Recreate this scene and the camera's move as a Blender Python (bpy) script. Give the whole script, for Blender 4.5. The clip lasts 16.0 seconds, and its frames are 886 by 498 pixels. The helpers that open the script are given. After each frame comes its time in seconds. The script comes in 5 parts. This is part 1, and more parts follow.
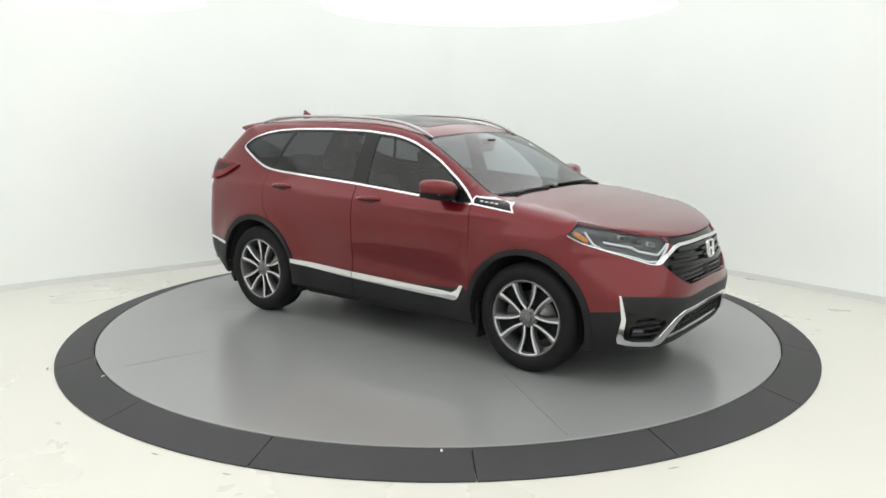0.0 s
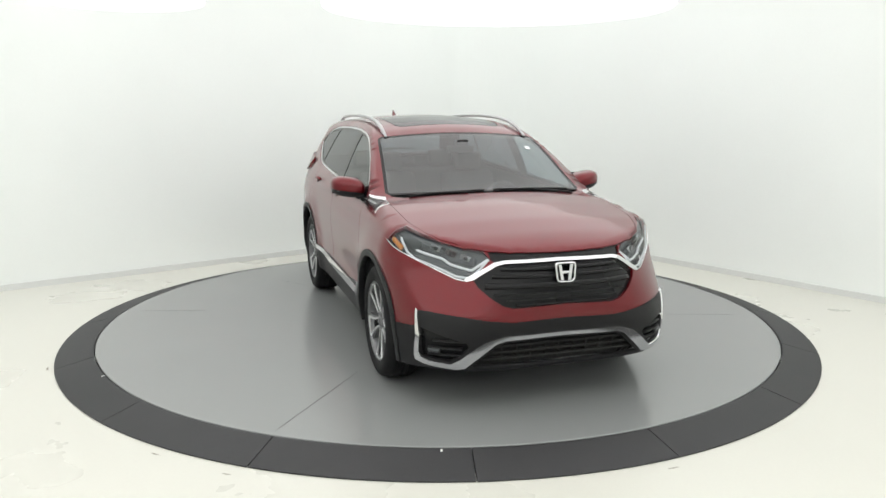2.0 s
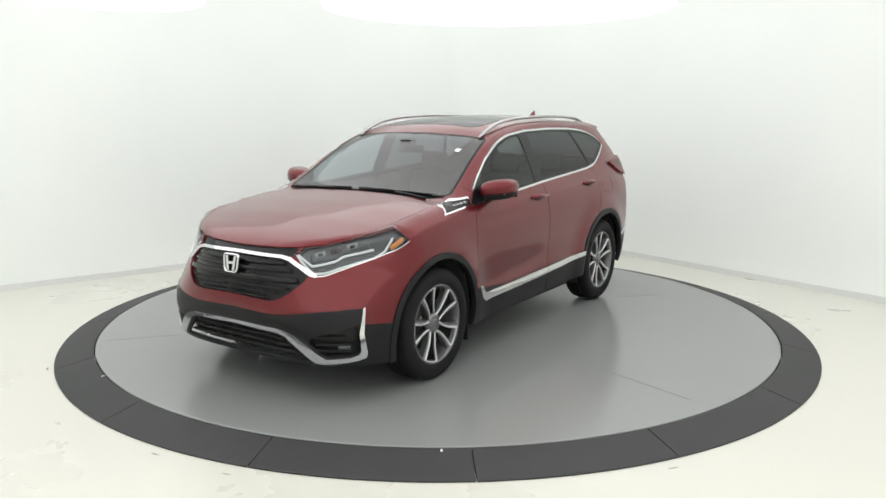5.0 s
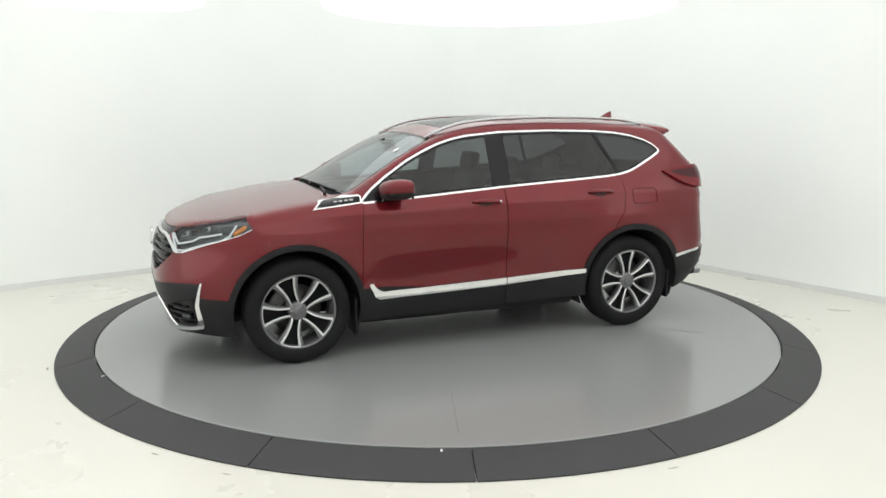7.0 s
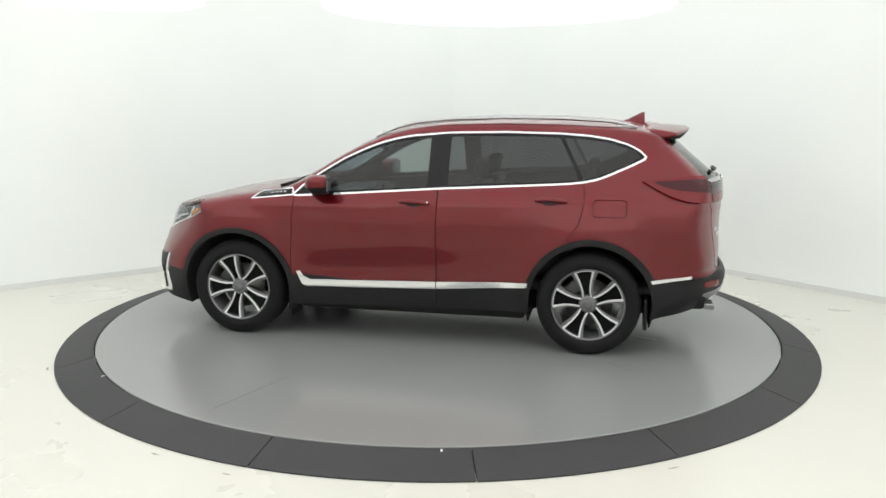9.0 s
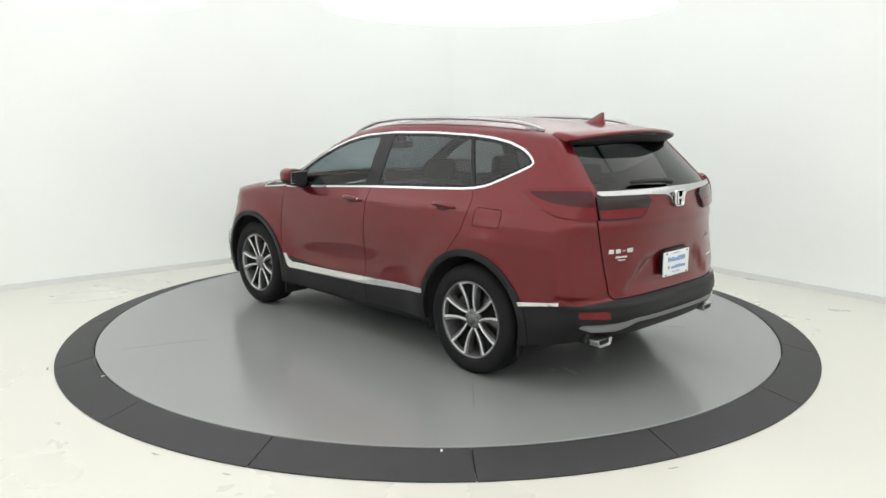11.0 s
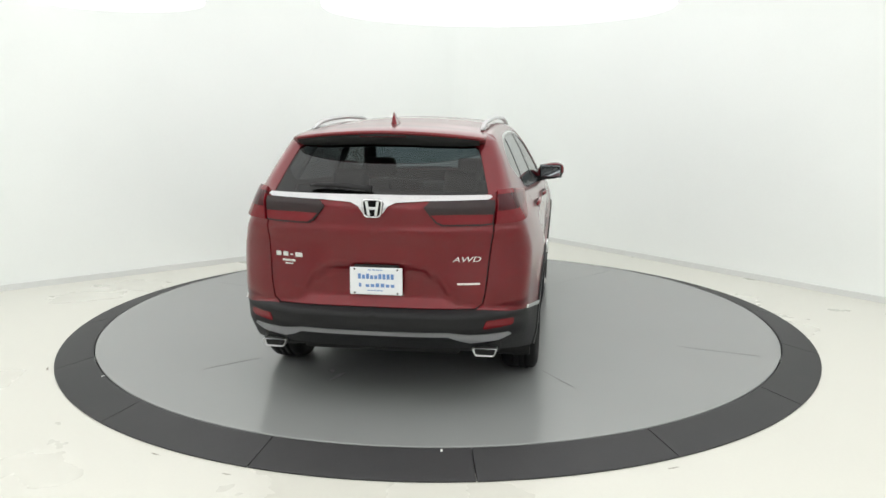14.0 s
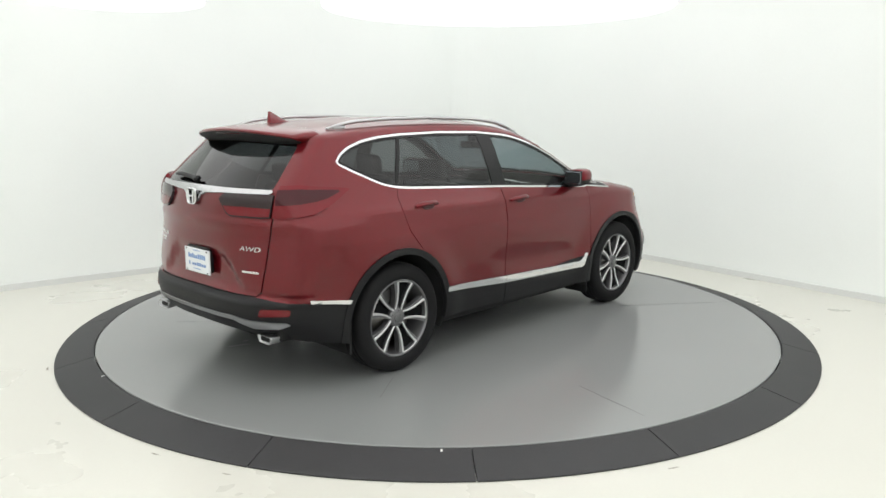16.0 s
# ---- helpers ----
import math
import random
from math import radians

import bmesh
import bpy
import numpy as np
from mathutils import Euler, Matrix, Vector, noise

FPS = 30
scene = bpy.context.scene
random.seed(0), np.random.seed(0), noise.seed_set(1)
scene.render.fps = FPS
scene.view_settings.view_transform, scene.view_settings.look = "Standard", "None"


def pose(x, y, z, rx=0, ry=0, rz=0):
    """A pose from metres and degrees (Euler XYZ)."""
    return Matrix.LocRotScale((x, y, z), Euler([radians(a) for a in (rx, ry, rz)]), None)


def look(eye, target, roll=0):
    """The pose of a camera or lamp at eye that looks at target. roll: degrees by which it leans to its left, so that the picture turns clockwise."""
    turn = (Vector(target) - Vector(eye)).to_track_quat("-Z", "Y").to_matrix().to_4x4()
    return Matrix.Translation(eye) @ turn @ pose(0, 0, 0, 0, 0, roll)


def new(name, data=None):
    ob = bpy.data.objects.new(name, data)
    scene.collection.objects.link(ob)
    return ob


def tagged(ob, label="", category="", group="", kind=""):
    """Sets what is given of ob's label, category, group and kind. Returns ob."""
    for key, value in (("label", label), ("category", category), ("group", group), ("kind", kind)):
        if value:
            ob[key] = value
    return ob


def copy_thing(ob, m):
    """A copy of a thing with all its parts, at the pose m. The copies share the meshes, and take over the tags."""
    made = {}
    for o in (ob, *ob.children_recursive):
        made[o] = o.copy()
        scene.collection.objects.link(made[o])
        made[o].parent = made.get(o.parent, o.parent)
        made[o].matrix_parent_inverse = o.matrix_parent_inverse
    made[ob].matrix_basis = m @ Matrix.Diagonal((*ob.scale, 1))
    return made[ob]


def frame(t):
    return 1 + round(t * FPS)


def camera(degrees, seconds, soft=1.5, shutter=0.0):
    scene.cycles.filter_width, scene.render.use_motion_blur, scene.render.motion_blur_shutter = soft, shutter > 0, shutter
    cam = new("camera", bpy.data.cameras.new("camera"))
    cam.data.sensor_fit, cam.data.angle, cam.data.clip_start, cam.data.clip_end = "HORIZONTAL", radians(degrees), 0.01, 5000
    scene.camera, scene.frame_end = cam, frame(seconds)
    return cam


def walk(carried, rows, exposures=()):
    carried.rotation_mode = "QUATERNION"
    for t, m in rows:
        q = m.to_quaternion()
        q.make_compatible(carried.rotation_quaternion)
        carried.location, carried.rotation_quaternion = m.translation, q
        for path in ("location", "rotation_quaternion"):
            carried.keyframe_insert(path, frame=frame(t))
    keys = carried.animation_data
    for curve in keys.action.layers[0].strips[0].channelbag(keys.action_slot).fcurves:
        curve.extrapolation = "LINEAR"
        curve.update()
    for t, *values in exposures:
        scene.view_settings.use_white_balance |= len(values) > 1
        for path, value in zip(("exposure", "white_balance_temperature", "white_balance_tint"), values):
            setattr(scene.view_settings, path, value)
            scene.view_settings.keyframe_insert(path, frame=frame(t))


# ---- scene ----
# camera on a stand, still through the whole clip
cam = camera(58.88, 16.0, 1.55)
EYE = Vector((0.0, -6.572, 1.812))
AIM = EYE + 5 * Vector((math.sin(0.00518) * math.cos(-0.17875), math.cos(0.00518) * math.cos(-0.17875), math.sin(-0.17875)))
CAM_POSE = look(EYE, AIM, 0.15)
walk(cam, [(0.0, CAM_POSE), (16.0, CAM_POSE)])

DISC_Z, DISC_R, RING_R = 0.066, 2.728, 2.992      # turntable top, its radius, outer edge of the rubber ramp
CAR_DX, CAR_DY = 0.057, 0.030                     # where the car stands on the turntable

# ---- light: a faint neutral world behind a closed room; added unseen ceiling panels and two pendant discs ----
world = bpy.data.worlds.new("world")
scene.world = world
world.use_nodes = True
world.node_tree.nodes["Background"].inputs[0].default_value = (0.9, 0.95, 1.0, 1)
world.node_tree.nodes["Background"].inputs[1].default_value = 0.3
FILL_POWER = 0.97
scene.view_settings.exposure = 0.0


# ---- materials ----
def node(nt, kind, **props):
    n = nt.nodes.new(kind)
    for k, val in props.items():
        if k in n.inputs:
            n.inputs[k].default_value = val
    return n


def material(name, colour, rough=0.5, metal=0.0, grain=0.0, grain_scale=60.0, stain=0.0, stain_scale=1.5, bump=0.0, bump_scale=250.0,
             coat=0.0, coat_rough=0.03, specular=0.5, emission=0.0, rough_var=0.0, space="Object"):
    """A principled material with colour variation at two scales and a fine relief."""
    m = bpy.data.materials.new(name)
    m.use_nodes = True
    nt = m.node_tree
    b = nt.nodes["Principled BSDF"]
    b.inputs["Base Color"].default_value = (*colour, 1)
    b.inputs["Roughness"].default_value = rough
    b.inputs["Metallic"].default_value = metal
    b.inputs["Coat Weight"].default_value = coat
    b.inputs["Coat Roughness"].default_value = coat_rough
    b.inputs["Specular IOR Level"].default_value = specular
    if emission:
        b.inputs["Emission Color"].default_value = (*colour, 1)
        b.inputs["Emission Strength"].default_value = emission
    tc = nt.nodes.new("ShaderNodeTexCoord")
    if grain or stain or rough_var:
        fine = node(nt, "ShaderNodeTexNoise", Scale=grain_scale, Detail=4.0)
        wide = node(nt, "ShaderNodeTexNoise", Scale=stain_scale, Detail=5.0)
        for n in (fine, wide):
            nt.links.new(tc.outputs[space], n.inputs["Vector"])
        last = None
        for n, amount in ((fine, grain), (wide, stain)):
            ramp = nt.nodes.new("ShaderNodeMapRange")
            ramp.inputs[1].default_value, ramp.inputs[2].default_value = 0.2, 0.8
            ramp.inputs[3].default_value, ramp.inputs[4].default_value = 1 - amount, 1 + amount
            nt.links.new(n.outputs["Fac"], ramp.inputs[0])
            if last is None:
                last = ramp.outputs[0]
            else:
                mul = nt.nodes.new("ShaderNodeMath")
                mul.operation = "MULTIPLY"
                nt.links.new(last, mul.inputs[0])
                nt.links.new(ramp.outputs[0], mul.inputs[1])
                last = mul.outputs[0]
        sc = nt.nodes.new("ShaderNodeVectorMath")
        sc.operation = "SCALE"
        sc.inputs[0].default_value = colour
        nt.links.new(last, sc.inputs["Scale"])
        nt.links.new(sc.outputs[0], b.inputs["Base Color"])
        if rough_var:
            rr = nt.nodes.new("ShaderNodeMapRange")
            rr.inputs[1].default_value, rr.inputs[2].default_value = 0.2, 0.8
            rr.inputs[3].default_value, rr.inputs[4].default_value = rough - rough_var, rough + rough_var
            nt.links.new(wide.outputs["Fac"], rr.inputs[0])
            nt.links.new(rr.outputs[0], b.inputs["Roughness"])
    if bump:
        nb = node(nt, "ShaderNodeTexNoise", Scale=bump_scale, Detail=3.0)
        nt.links.new(tc.outputs[space], nb.inputs["Vector"])
        bn = node(nt, "ShaderNodeBump", Strength=bump, Distance=0.002)
        nt.links.new(nb.outputs["Fac"], bn.inputs["Height"])
        nt.links.new(bn.outputs["Normal"], b.inputs["Normal"])
    return m


def glass(name, tint, base_gloss=0.04, rough=0.0):
    """A thin pane: tinted see-through with a gloss that rises towards grazing, alike from both sides."""
    m = bpy.data.materials.new(name)
    m.use_nodes = True
    nt = m.node_tree
    nt.nodes.clear()
    out = nt.nodes.new("ShaderNodeOutputMaterial")
    mix = nt.nodes.new("ShaderNodeMixShader")
    tr = nt.nodes.new("ShaderNodeBsdfTransparent")
    tr.inputs[0].default_value = (*tint, 1)
    gl = nt.nodes.new("ShaderNodeBsdfGlossy")
    gl.inputs["Roughness"].default_value = rough
    lw = nt.nodes.new("ShaderNodeLayerWeight")
    pw = nt.nodes.new("ShaderNodeMath")
    pw.operation = "POWER"
    pw.inputs[1].default_value = 5.0
    mr = nt.nodes.new("ShaderNodeMapRange")
    mr.inputs[3].default_value, mr.inputs[4].default_value = base_gloss, 1.0
    nt.links.new(lw.outputs["Facing"], pw.inputs[0])
    nt.links.new(pw.outputs[0], mr.inputs[0])
    nt.links.new(mr.outputs[0], mix.inputs[0])
    nt.links.new(tr.outputs[0], mix.inputs[1])
    nt.links.new(gl.outputs[0], mix.inputs[2])
    nt.links.new(mix.outputs[0], out.inputs[0])
    return m


M_WALL = material("white_wall_paint", (0.905, 0.935, 0.915), 0.6, grain=0.01, stain=0.025, stain_scale=0.6, bump=0.05, bump_scale=90)
M_FLOOR = material("cream_floor_paint", (0.665, 0.66, 0.60), 0.3, grain=0.015, stain=0.025, stain_scale=0.8, rough_var=0.1, bump=0.05, bump_scale=60)
M_CEIL = material("ceiling_white", (0.86, 0.87, 0.86), 0.8, stain=0.02)
M_FILL = material("fill_diffuser", (1.0, 1.0, 1.0), 0.5, emission=FILL_POWER)
M_DISCLAMP = material("pendant_diffuser", (1.0, 1.0, 1.0), 0.5, emission=1.12)
M_LAMPRIM = material("lamp_rim_white", (0.8, 0.8, 0.8), 0.4)
M_DISC = material("turntable_grey_paint", (0.252, 0.260, 0.259), 0.20, specular=0.7, grain=0.012, grain_scale=90, stain=0.02, stain_scale=0.9)
M_SEAM = material("seam_dark", (0.15, 0.15, 0.15), 0.8, specular=0.1)
M_RUBBER_RING = material("ramp_rubber", (0.025, 0.025, 0.027), 0.6, grain=0.12, grain_scale=90, stain=0.14, stain_scale=3, bump=0.3, bump_scale=160)
M_BASE = material("baseboard_white", (0.74, 0.755, 0.74), 0.5, stain=0.03)


# ---- mesh helpers ----
def mesh_ob(name, bm, mat, parent=None, label="", smooth=False, mats=None):
    me = bpy.data.meshes.new(name)
    bm.normal_update()
    bm.to_mesh(me)
    bm.free()
    for mm in (mats or [mat]):
        me.materials.append(mm)
    if smooth:
        for p in me.polygons:
            p.use_smooth = True
    ob = new(name, me)
    if parent is not None:
        ob.parent = parent
    if label:
        tagged(ob, label)
    return ob


def part(name, bm, mat, parent, label="", smooth=True):
    return mesh_ob(name, bm, mat, parent, label, smooth)


def box(bm, lo, hi, bevel=0.0, seg=2):
    g = bmesh.ops.create_cube(bm, size=1)
    vs = g["verts"]
    for v in vs:
        v.co = Vector([lo[i] + (v.co[i] + 0.5) * (hi[i] - lo[i]) for i in range(3)])
    if bevel:
        es = list({e for v in vs for e in v.link_edges})
        bmesh.ops.bevel(bm, geom=es, offset=bevel, segments=seg, profile=0.5, affect="EDGES")
    return bm


def lathe(profile, n=48, axis="z", a0=0.0, a1=360.0):
    """A profile of (radius, height) turned round an axis."""
    bm = bmesh.new()
    closed = abs(a1 - a0 - 360) < 1e-6
    rings = []
    for i in range(n if closed else n + 1):
        a = radians(a0 + (a1 - a0) * i / n)
        ring = []
        for r, h in profile:
            if axis == "z":
                co = (r * math.cos(a), r * math.sin(a), h)
            elif axis == "y":
                co = (r * math.cos(a), h, r * math.sin(a))
            else:
                co = (h, r * math.cos(a), r * math.sin(a))
            ring.append(bm.verts.new(co))
        rings.append(ring)
    for i in range(n):
        A, B = rings[i], rings[(i + 1) % len(rings)]
        for j in range(len(profile) - 1):
            bm.faces.new((A[j], B[j], B[j + 1], A[j + 1]))
    bmesh.ops.remove_doubles(bm, verts=bm.verts, dist=1e-5)
    bmesh.ops.recalc_face_normals(bm, faces=bm.faces)
    return bm


# ---- the room: two walls that meet in a wide rounded corner, closed behind the camera ----
D1, D2 = Vector((0.79, 0.613, 0)), Vector((0.613, -0.79, 0))
CORNER = Vector((0.78, 5.04, 0))
ROOM_H = 3.4


def room_outline(inset=0.0):
    """Plan of the room, counter-clockwise corners rounded."""
    a = CORNER
    pts = []
    lo, hi, r = 12.2, 12.2, 0.8
    corners = [(-lo, 0, 0.3), (0, 0, r), (0, hi, 0.3), (-lo, hi, 0.3)]
    centre = (-lo / 2, hi / 2)
    for u, v, rad in corners:
        su, sv = (1 if u < centre[0] else -1), (1 if v < centre[1] else -1)
        cu, cv = u + su * rad, v + sv * rad
        arc = []
        for i in range(25):
            t = math.pi / 2 * i / 24
            arc.append((cu - su * (rad - inset) * math.cos(t), cv - sv * (rad - inset) * math.sin(t)))
        if su * sv < 0:
            arc.reverse()
        pts += arc
    return [a + D1 * u + D2 * v for u, v in pts]


def ring_wall(outer, inner, z0, z1):
    bm = bmesh.new()
    n = len(outer)
    loops = [[bm.verts.new((p.x, p.y, z)) for p in pl] for pl, z in ((inner, z0), (inner, z1), (outer, z1), (outer, z0))]
    for k in range(4):
        A, B = loops[k], loops[(k + 1) % 4]
        for i in range(n):
            j = (i + 1) % n
            if (A[i].co - A[j].co).length > 1e-6:
                bm.faces.new((A[i], A[j], B[j], B[i]))
    bmesh.ops.recalc_face_normals(bm, faces=bm.faces)
    return bm


inner, outer = room_outline(0), room_outline(-0.15)
wall = mesh_ob("wall", ring_wall(outer, inner, 0, ROOM_H), M_WALL, smooth=False)
tagged(wall, "smooth white studio wall with a rounded corner", "wall", kind="structure")
base_in = room_outline(0.022)
baseboard = mesh_ob("baseboard", ring_wall(room_outline(0.0025), base_in, 0.0, 0.06), M_BASE)
tagged(baseboard, "low white skirting along the studio wall", "baseboard", kind="structure")

bm = bmesh.new()
bm.faces.new([bm.verts.new((p.x, p.y, 0)) for p in room_outline(-0.1)])
bmesh.ops.recalc_face_normals(bm, faces=bm.faces)
floor = mesh_ob("floor", bm, M_FLOOR)
tagged(floor, "glossy cream-white painted studio floor", "floor", kind="structure")
bm = bmesh.new()
plan = [p for i, p in enumerate(outer) if (p - outer[i - 1]).length > 1e-5]
bottom, upper = ([bm.verts.new((p.x, p.y, z)) for p in plan] for z in (ROOM_H + 0.004, ROOM_H + 0.1))
bm.faces.new(bottom), bm.faces.new(upper)
for i in range(len(plan)):
    bm.faces.new((bottom[i - 1], bottom[i], upper[i], upper[i - 1]))
bmesh.ops.recalc_face_normals(bm, faces=bm.faces)
ceiling = mesh_ob("ceiling", bm, M_CEIL)
tagged(ceiling, "plain white studio ceiling", "ceiling", kind="structure")


# glowing panels added across the whole ceiling, out of view, to light the room
def ceiling_lamp(at, w):
    e = new("ceiling_lamp")
    e.location = (at.x, at.y, ROOM_H + 0.002)
    e.rotation_euler = (0, 0, math.atan2(D1.y, D1.x))
    bm = bmesh.new()
    box(bm, (-w, -w, -0.03), (w, w, -0.002), 0.003, 1)
    part("diffuser", bm, M_FILL, e, "glowing white diffuser")
    bm = bmesh.new()
    box(bm, (-w + 0.05, -w + 0.05, 0.0), (w - 0.05, w - 0.05, 0.06), 0.004, 1)
    part("housing", bm, M_LAMPRIM, e, smooth=False)
    tagged(e, "large square white glowing panel, unseen, added to light the room", "ceiling lamp", group="ceiling light panels")
    return e


for iu in range(4):
    for iv in range(4):
        ceiling_lamp(CORNER - D1 * (1.55 + 3.03 * iu) + D2 * (1.55 + 3.03 * iv), 1.513)



def pendant_lamp(at, r, z):
    """A round glowing lamp on a short stem."""
    e = new("pendant_lamp")
    e.location = (at[0], at[1], z)
    part("diffuser", lathe([(0.0, -0.012), (r * 0.7, -0.012), (r - 0.04, -0.010), (r - 0.008, -0.004), (r, 0.006), (r, 0.04), (0.0, 0.04)], 72), M_DISCLAMP, e, "glowing round diffuser")
    part("housing", lathe([(0.0, 0.042), (r - 0.03, 0.042), (r - 0.03, 0.07), (r - 0.04, 0.075), (0.0, 0.08)], 72), M_LAMPRIM, e)
    part("stem", lathe([(0.0, 0.078), (0.10, 0.078), (0.10, ROOM_H - z - 0.03), (0.0, ROOM_H - z - 0.03)], 24), M_LAMPRIM, e)
    tagged(e, "round white glowing pendant lamp hung under the ceiling", "ceiling lamp", group="pendant lamps")


pendant_lamp((0.52, 0.85), 1.58, 2.70)
pendant_lamp((-2.80, 0.53), 0.73, 2.71)

# ---- turntable and its rubber ramp ----
turntable = mesh_ob("turntable", lathe([(0.0, DISC_Z), (1.0, DISC_Z), (2.0, DISC_Z), (DISC_R - 0.014, DISC_Z), (DISC_R - 0.008, DISC_Z - 0.004), (DISC_R - 0.008, 0.004), (0.0, 0.004)], 160), M_DISC, smooth=False)
tagged(turntable, "round grey painted turntable with fine plate seams", "turntable")
for (ax, ay), (bx, by) in (((2.117, -1.618), (1.30, -0.99)), ((0.632, 1.827), (0.835, 2.42)), ((-1.72, 1.345), (-1.424, 1.053)),
                           ((-0.68, -1.9), (-0.835, -2.45)), ((-1.396, -0.93), (-1.70, -1.14))):
    a, b2 = Vector((ax, ay, 0)), Vector((bx, by, 0))
    d = (b2 - a).normalized()
    bm = bmesh.new()
    box(bm, (0, -0.002, 0), ((b2 - a).length, 0.002, 0.0006))
    bm.transform(Matrix.Translation((a.x, a.y, DISC_Z + 0.0008)) @ Matrix.Rotation(math.atan2(d.y, d.x), 4, "Z"))
    part("plate_seam", bm, M_SEAM, turntable, smooth=False)

ramp = new("ramp_ring")
tagged(ramp, "dark grey rubber ramp ring of wedge sections around the turntable", "ramp")
cuts = [-153.4, -131.0, -109.0, -86.4, -65.0, -41.5]
cuts += [-41.5 + 22.5 * k for k in range(1, 12)]
cuts = sorted(((c + 180) % 360) - 180 for c in cuts[:16])
for i, c0 in enumerate(cuts):
    c1 = cuts[(i + 1) % len(cuts)] + (360 if i == len(cuts) - 1 else 0)
    gap = 0.06
    prof = [(DISC_R, 0.002), (DISC_R, DISC_Z - 0.006), (DISC_R + 0.004, DISC_Z - 0.002), (DISC_R + 0.02, DISC_Z - 0.003), (RING_R - 0.012, 0.012), (RING_R, 0.008), (RING_R, 0.002), (DISC_R, 0.002)]
    bm = lathe(prof, 14, "z", c0 + gap, c1 - gap)
    bmesh.ops.holes_fill(bm, edges=[e for e in bm.edges if e.is_boundary])
    part("ramp_section", bm, M_RUBBER_RING, ramp, smooth=False)
M_TAG = material("white_tag", (0.8, 0.8, 0.78), 0.5)
for ang, rr in ((-89.7, 2.755), (-143.8, 2.742)):
    bm = bmesh.new()
    box(bm, (-0.012, -0.006, 0), (0.012, 0.006, 0.004), 0.001, 1)
    bm.transform(Matrix.Translation((rr * math.cos(radians(ang)), rr * math.sin(radians(ang)), DISC_Z - 0.006)) @ Matrix.Rotation(radians(ang), 4, "Z"))
    t_ = mesh_ob("tape_tag", bm, M_TAG)
    tagged(t_, "tiny white tape marker on the rubber ramp", "marker", group="tape markers")


def smudge(cx, cy, length, width, turn, seed):
    """A thin uneven dark mark."""
    rng = random.Random(seed)
    bm = bmesh.new()
    n = 18
    pts = []
    for i in range(n):
        a = 2 * math.pi * i / n
        k = rng.uniform(0.55, 1.1)
        x, y = length / 2 * k * math.cos(a), width / 2 * k * math.sin(a)
        pts.append((cx + x * math.cos(turn) - y * math.sin(turn), cy + x * math.sin(turn) + y * math.cos(turn)))
    lo, hi = ([bm.verts.new((x, y, z)) for x, y in pts] for z in (0.0, 0.0006))
    bm.faces.new(hi), bm.faces.new(lo[::-1])
    for i in range(n):
        bm.faces.new((lo[i - 1], lo[i], hi[i], hi[i - 1]))
    bmesh.ops.recalc_face_normals(bm, faces=bm.faces)
    return bm


M_SMUDGE = material("grey_smudge", (0.13, 0.135, 0.135), 0.4, grain=0.2, grain_scale=60, stain=0.4, stain_scale=9)
M_SCUFF = material("brown_scuff", (0.33, 0.31, 0.26), 0.6, grain=0.2, grain_scale=60, stain=0.3, stain_scale=12)
for sx, sy, sl, sw, st, sd in ((-1.72, 0.41, 0.22, 0.05, -0.35, 3), (-1.62, 0.47, 0.08, 0.04, 0.2, 5)):
    bm = smudge(sx, sy, sl, sw, st, sd)
    bm.transform(Matrix.Translation((0, 0, DISC_Z + 0.0008)))
    part("stain", bm, M_SMUDGE, turntable, "faint grey stain", smooth=False)
for sx, sy, sl, sw, st, sd in ((-2.74, -1.30, 0.10, 0.02, 2.0, 7), (-1.50, -2.67, 0.07, 0.015, -0.5, 8), (-1.06, -2.90, 0.06, 0.012, -0.3, 9), (1.20, -2.83, 0.07, 0.012, 0.4, 11)):
    bm = smudge(sx, sy, sl, sw, st, sd)
    bm.transform(Matrix.Translation((0, 0, 0.0012)))
    part("scuff", bm, M_SCUFF, floor, "faint brown scuff", smooth=False)


# ---- car materials ----
M_PAINT = material("red_metallic_paint", (0.132, 0.0034, 0.0078), 0.30, metal=0.60, specular=0.2, grain=0.05, grain_scale=900, stain=0.02, stain_scale=4, coat=0.72, coat_rough=0.03)
M_CLAD = material("black_grained_plastic", (0.0105, 0.0105, 0.0115), 0.5, specular=0.28, grain=0.12, grain_scale=300, stain=0.1, stain_scale=6, bump=0.25, bump_scale=500)
M_GLOSSBLACK = material("gloss_black_plastic", (0.008, 0.008, 0.009), 0.16, specular=0.25, stain=0.05)
M_CHROME = material("bright_chrome", (0.70, 0.70, 0.71), 0.10, metal=1.0, stain=0.04, stain_scale=8)
M_BARCHROME = material("brushed_chrome", (0.50, 0.50, 0.51), 0.20, metal=1.0, stain=0.05, stain_scale=8)
M_SATIN = material("satin_silver", (0.46, 0.46, 0.47), 0.28, metal=1.0, stain=0.05, stain_scale=8)
M_DARK = material("dark_seal", (0.006, 0.006, 0.006), 0.8, stain=0.1)
M_LINING = material("dark_cabin_lining", (0.03, 0.03, 0.032), 0.9, grain=0.1, stain=0.1)
M_TINT = glass("tinted_privacy_glass", (0.20, 0.215, 0.22), 0.05)
M_FGLASS = glass("tinted_front_glass", (0.50, 0.545, 0.54), 0.05)
M_WS = glass("windscreen_glass", (0.46, 0.56, 0.60), 0.15)
M_LENS = glass("clear_lamp_lens", (0.85, 0.87, 0.88), 0.045)
M_REDLENS = material("red_lamp_lens", (0.15, 0.003, 0.008), 0.12, specular=0.4, stain=0.05, stain_scale=30)
